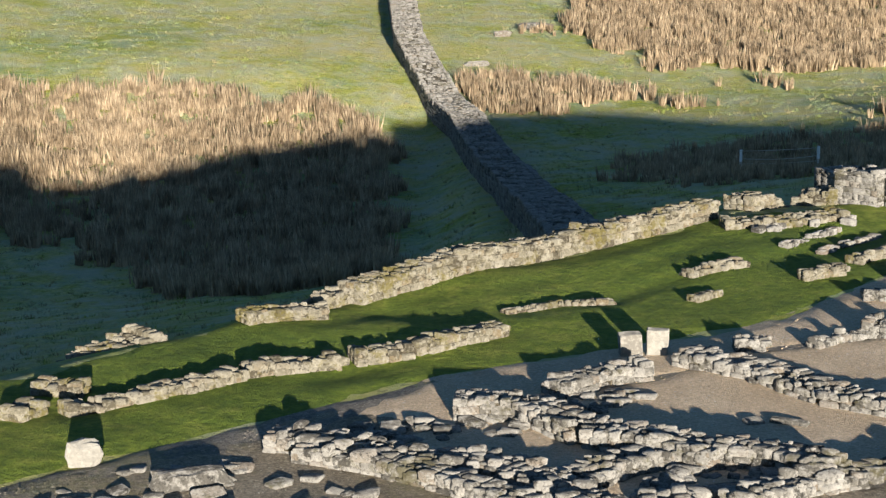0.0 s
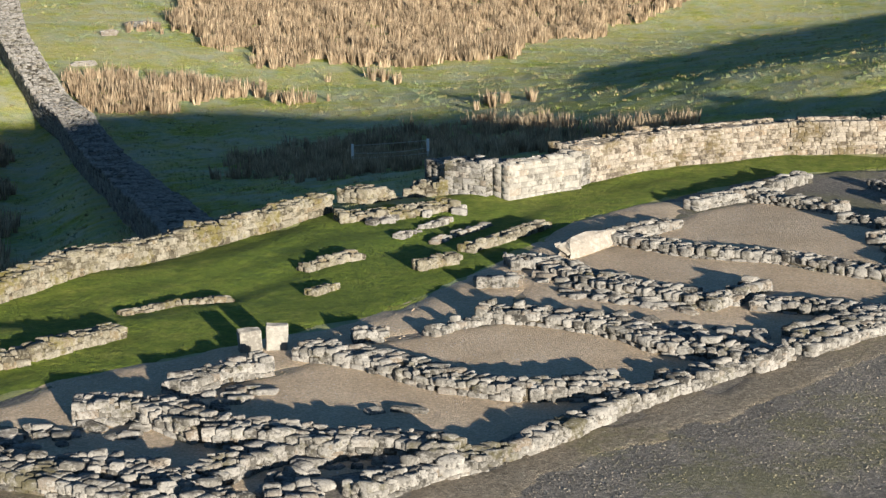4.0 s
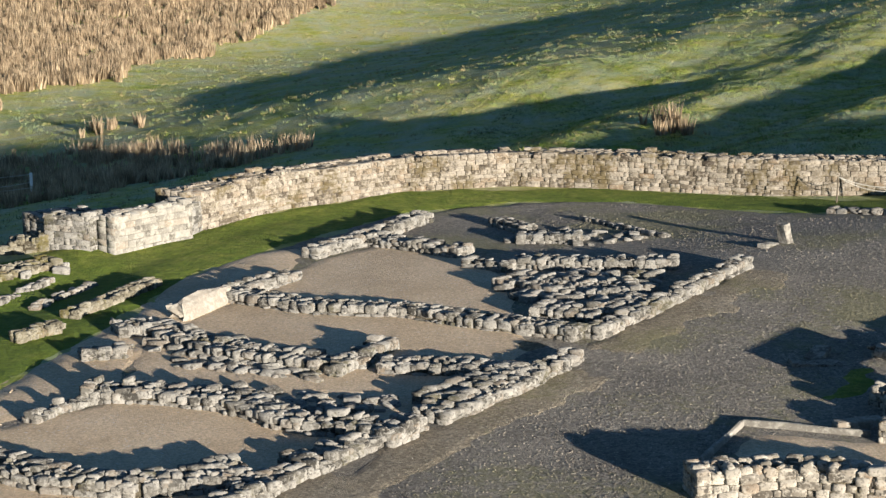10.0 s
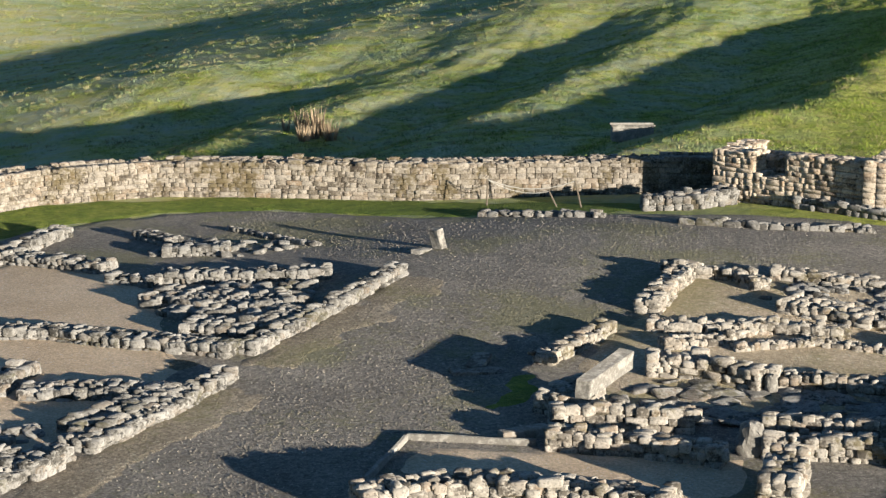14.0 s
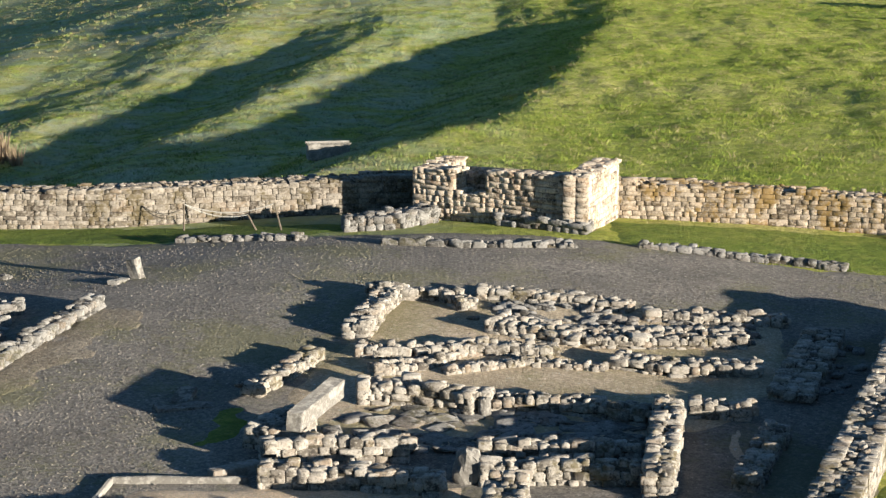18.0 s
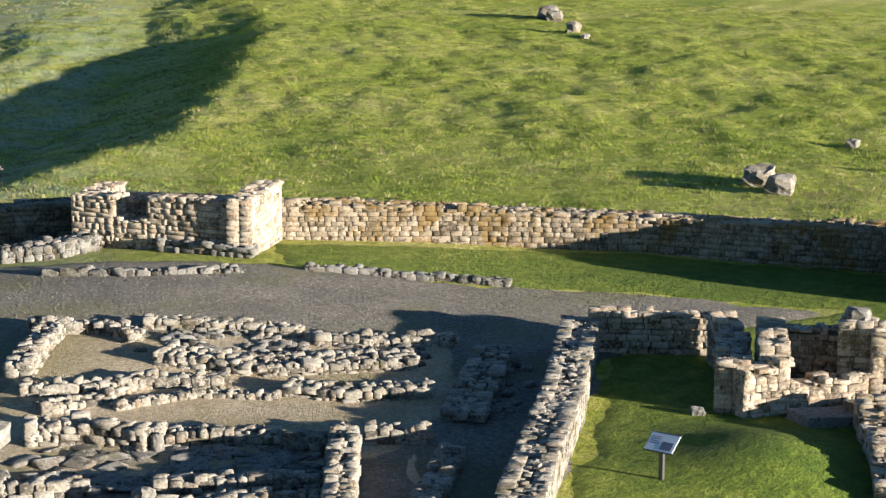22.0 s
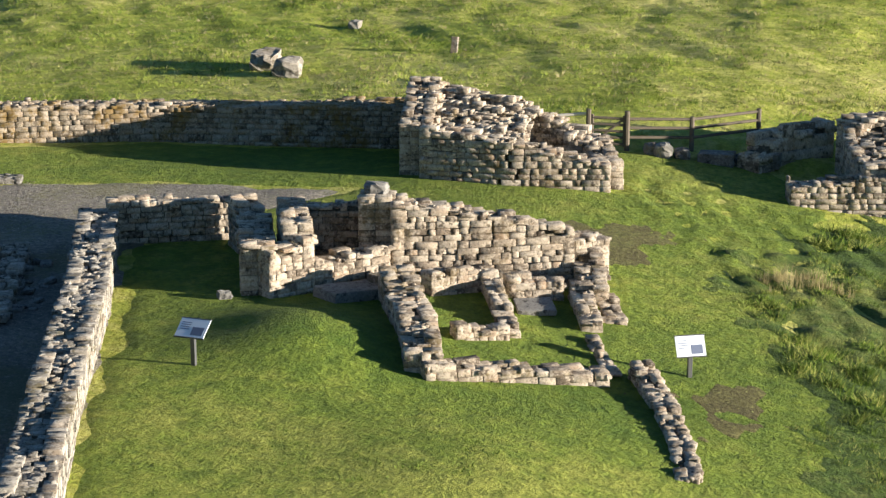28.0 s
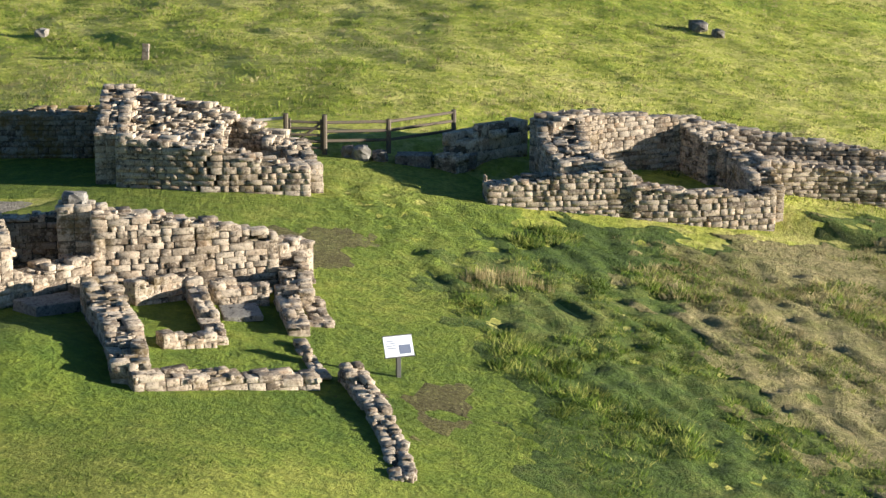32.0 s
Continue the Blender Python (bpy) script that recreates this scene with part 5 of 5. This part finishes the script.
def rail_fence():
    ob = empty("rail_fence", 62.09, 24.95, g(62.09, 24.95), "weathered post-and-rail fence closing the gateway", "fence")
    spots = [(60.84, 26.78), (61.97, 25.10), (63.76, 23.45)]
    for x, y in spots[1:]:
        part("post", rod_bm((x, y, g(x, y, -0.1)), (x, y, g(x, y, 1.08)), 0.08, 8), WOOD, ob)
    for (ax, ay), (bx, by) in zip(spots, spots[1:]):
        for up in (0.42, 0.72, 1.0):
            part("rail", rod_bm((ax, ay, g(ax, ay, up)), (bx, by, g(bx, by, up)), 0.05, 6), WOOD, ob)
    part("rail", rod_bm((60.40, 27.98, g(60.35, 27.98, 1.1)), (59.77, 29.63, g(59.77, 29.63, 0.92)), 0.05, 6), WOOD_PALE, ob, "bleached pale rail")
    for up in (0.4, 0.7):
        part("rail", rod_bm((60.40, 27.98, g(60.35, 27.98, up)), (59.88, 29.43, g(59.88, 29.43, up)), 0.045, 6), WOOD, ob)


timber_gate()
rail_fence()


# ---- wire fence below the north wall, rope barrier by the tower ----
def wire_fence(spots):
    ob = empty("wire_fence", *spots[0], g(*spots[0]), "two white-topped posts joined by slack wires", "fence")
    tops = []
    for x, y in spots:
        part("post", rod_bm((x, y, g(x, y, -0.1)), (x, y, g(x, y, 1.55)), 0.08, 8), WOOD_PALE, ob, "pale grey fence post")
        # sleeve over the upper half paints on the sun that catches the post
        part("cap", rod_bm((x, y, g(x, y, 0.8)), (x, y, g(x, y, 1.6)), 0.095, 8), SUNLIT_WHITE, ob, "upper half of the post with sunlight painted on in white")
        tops.append(Vector((x, y, g(x, y))))
    for up, sag in ((1.5, 0.03), (1.0, 0.14), (0.65, 0.06)):
        a, b = tops[0] + Vector((0, 0, up)), tops[1] + Vector((0, 0, up))
        for k in range(4):
            p, q = a.lerp(b, k / 4), a.lerp(b, (k + 1) / 4)
            p.z -= sag * 4 * (k / 4) * (1 - k / 4)
            q.z -= sag * 4 * ((k + 1) / 4) * (1 - (k + 1) / 4)
            part("wire", rod_bm(p, q, 0.02, 5), ROPE, ob)


wire_fence(((19.9, 131.4), (24.2, 126.9)))


def rope_barrier():
    a, b, c = Vector((37.2, 57.6, g(37.2, 57.6))), Vector((39.0, 54.9, g(39.0, 54.9))), Vector((38.6, 55.6, g(38.6, 55.6)))
    ob = empty("rope_barrier", a.x, a.y, a.z, "leaning wooden stakes joined by a slack pale rope", "barrier")
    tops = []
    for p, lean, tall in ((a, (0.1, 0.1), 0.85), (b, (-0.14, 0.2), 0.85), (c, (-0.2, 0.25), 0.5)):
        top = p + Vector((lean[0], lean[1], tall))
        part("stake", rod_bm(p - Vector((0, 0, 0.1)), top, 0.028, 6), WOOD, ob)
        tops.append(top)
    for (p, q, sag) in ((tops[0], tops[1], 0.28), (tops[0], tops[2], 0.2)):
        for k in range(8):
            s, e = k / 8, (k + 1) / 8
            u, v = p.lerp(q, s), p.lerp(q, e)
            u.z -= sag * 4 * s * (1 - s)
            v.z -= sag * 4 * e * (1 - e)
            part("rope", rod_bm(u, v, 0.014, 5), ROPE, ob)


rope_barrier()


# ---- paving and tumbled stones ----
def loose_stones(name, poly, per_m2, size, mat, label, cap=60, flat=0.5, seed=1):
    r = np.random.default_rng(seed)
    xs, ys = [p[0] for p in poly], [p[1] for p in poly]
    n = int((max(xs) - min(xs)) * (max(ys) - min(ys)) * per_m2)
    x, y = r.uniform(min(xs), max(xs), n), r.uniform(min(ys), max(ys), n)
    ok = inside_distance(list(poly), x, y) > 0
    stones = []
    for a, b in zip(x[ok], y[ok]):
        s = size * r.uniform(0.5, 1.4)
        stones.append((a, b, ground_at(a, b) + 0.05 + s * flat * 0.25, r.uniform(0, 6.3), r.normal(0, 0.12), r.normal(0, 0.12), s * r.uniform(0.8, 1.5), s * r.uniform(0.7, 1.1), s * flat))
    cx, cy = float(np.mean(xs)), float(np.mean(ys))
    ob = empty(name, cx, cy, ground_at(cx, cy), label, "rubble")
    holder = new("bedding", mesh_of("bedding", [(cx - 0.1, cy - 0.1, g(cx, cy)), (cx + 0.1, cy - 0.1, g(cx, cy)), (cx, cy + 0.1, g(cx, cy))], [(0, 1, 2)], EARTH))
    holder.parent = ob
    holder.matrix_parent_inverse = Matrix.Translation(-ob.location)
    lay_stones(stones, mat, holder, cap, "tumbled stones of the same spread")


for name, poly, per, size, flat, label, seed in (
        ("rubble_spread", ((12.2, 50.0), (13.4, 50.2), (16.2, 46.0), (14.8, 44.6), (12.4, 47.2)), 12.0, 0.32, 0.4, "spread of tumbled pale stones over the room", 1),
        ("rubble_spread", ((10.9, 45.0), (13.2, 44.8), (16.0, 42.6), (15.2, 40.6), (12.8, 43.0)), 10.0, 0.3, 0.45, "low litter of pale stones beside the wall", 2),
        ("rubble_spread", ((22.2, 50.8), (24.6, 51.2), (26.4, 49.6), (24.2, 46.6), (21.8, 47.4)), 12.0, 0.34, 0.6, "heap of tumbled white stones in the corner room", 3),
        ("rubble_spread", ((24.4, 57.2), (27.4, 57.6), (29.0, 54.8), (26.4, 54.4)), 4.0, 0.26, 0.4, "thin litter of pale stones on gravel", 4),
        ("rubble_spread", ((35.0, 42.6), (37.4, 42.6), (41.2, 38.2), (39.2, 36.4), (35.2, 39.6)), 9.0, 0.28, 0.45, "litter of pale stones over mossy ground", 5),
        ("rubble_spread", ((-3.0, 38.0), (1.2, 39.4), (3.6, 41.4), (4.4, 40.2), (2.2, 38.2), (-1.2, 36.8)), 8.0, 0.32, 0.4, "flat grey stones littering the ground", 6),
        ("rubble_spread", ((-9, 33.4), (-5.8, 36.0), (-3.8, 36.4), (-1.0, 34.6), (-2.0, 32), (-8, 31)), 2.2, 0.36, 0.25, "flat grey paving stones sunk in gravel", 7),
        ("rubble_spread", ((37.0, 33.6), (41.8, 36.4), (42.6, 35.6), (37.6, 32.4)), 3.0, 0.26, 0.4, "litter of stones in the shaded passage", 8),
        ("flagged_floor", ((26.4, 37.4), (28.8, 38.6), (30.8, 36.6), (32.6, 34.0), (30.8, 32.8), (27.6, 35.6)), 6.0, 0.5, 0.14, "floor of uneven grey flagstones", 9),
        ("rubble_spread", ((8.6, 58.0), (12.2, 59.6), (12.8, 58.6), (9.4, 57.0)), 5.0, 0.28, 0.6, "mossy tumble of stones behind the wall", 10),
        ("rubble_spread", ((3.0, 34.0), (4.6, 36.0), (7.2, 35.2), (6.0, 33.6)), 8.0, 0.32, 0.5, "tumbled stones in the sunken corner", 11)):
    loose_stones(name, poly, per, size, STONE, label, 40, flat, seed)
for line in ([(9.6, 55.2), (11.6, 57.6)], [(10.5, 54.4), (12.6, 56.8)]):
    stone_wall("tank_wall", line, 0.35, STONE, "low stone side of a sunken tank in the turf", "wall", "tank walls", height=0.08, cap=30, long=0.3, course=0.15, rough=0.08)
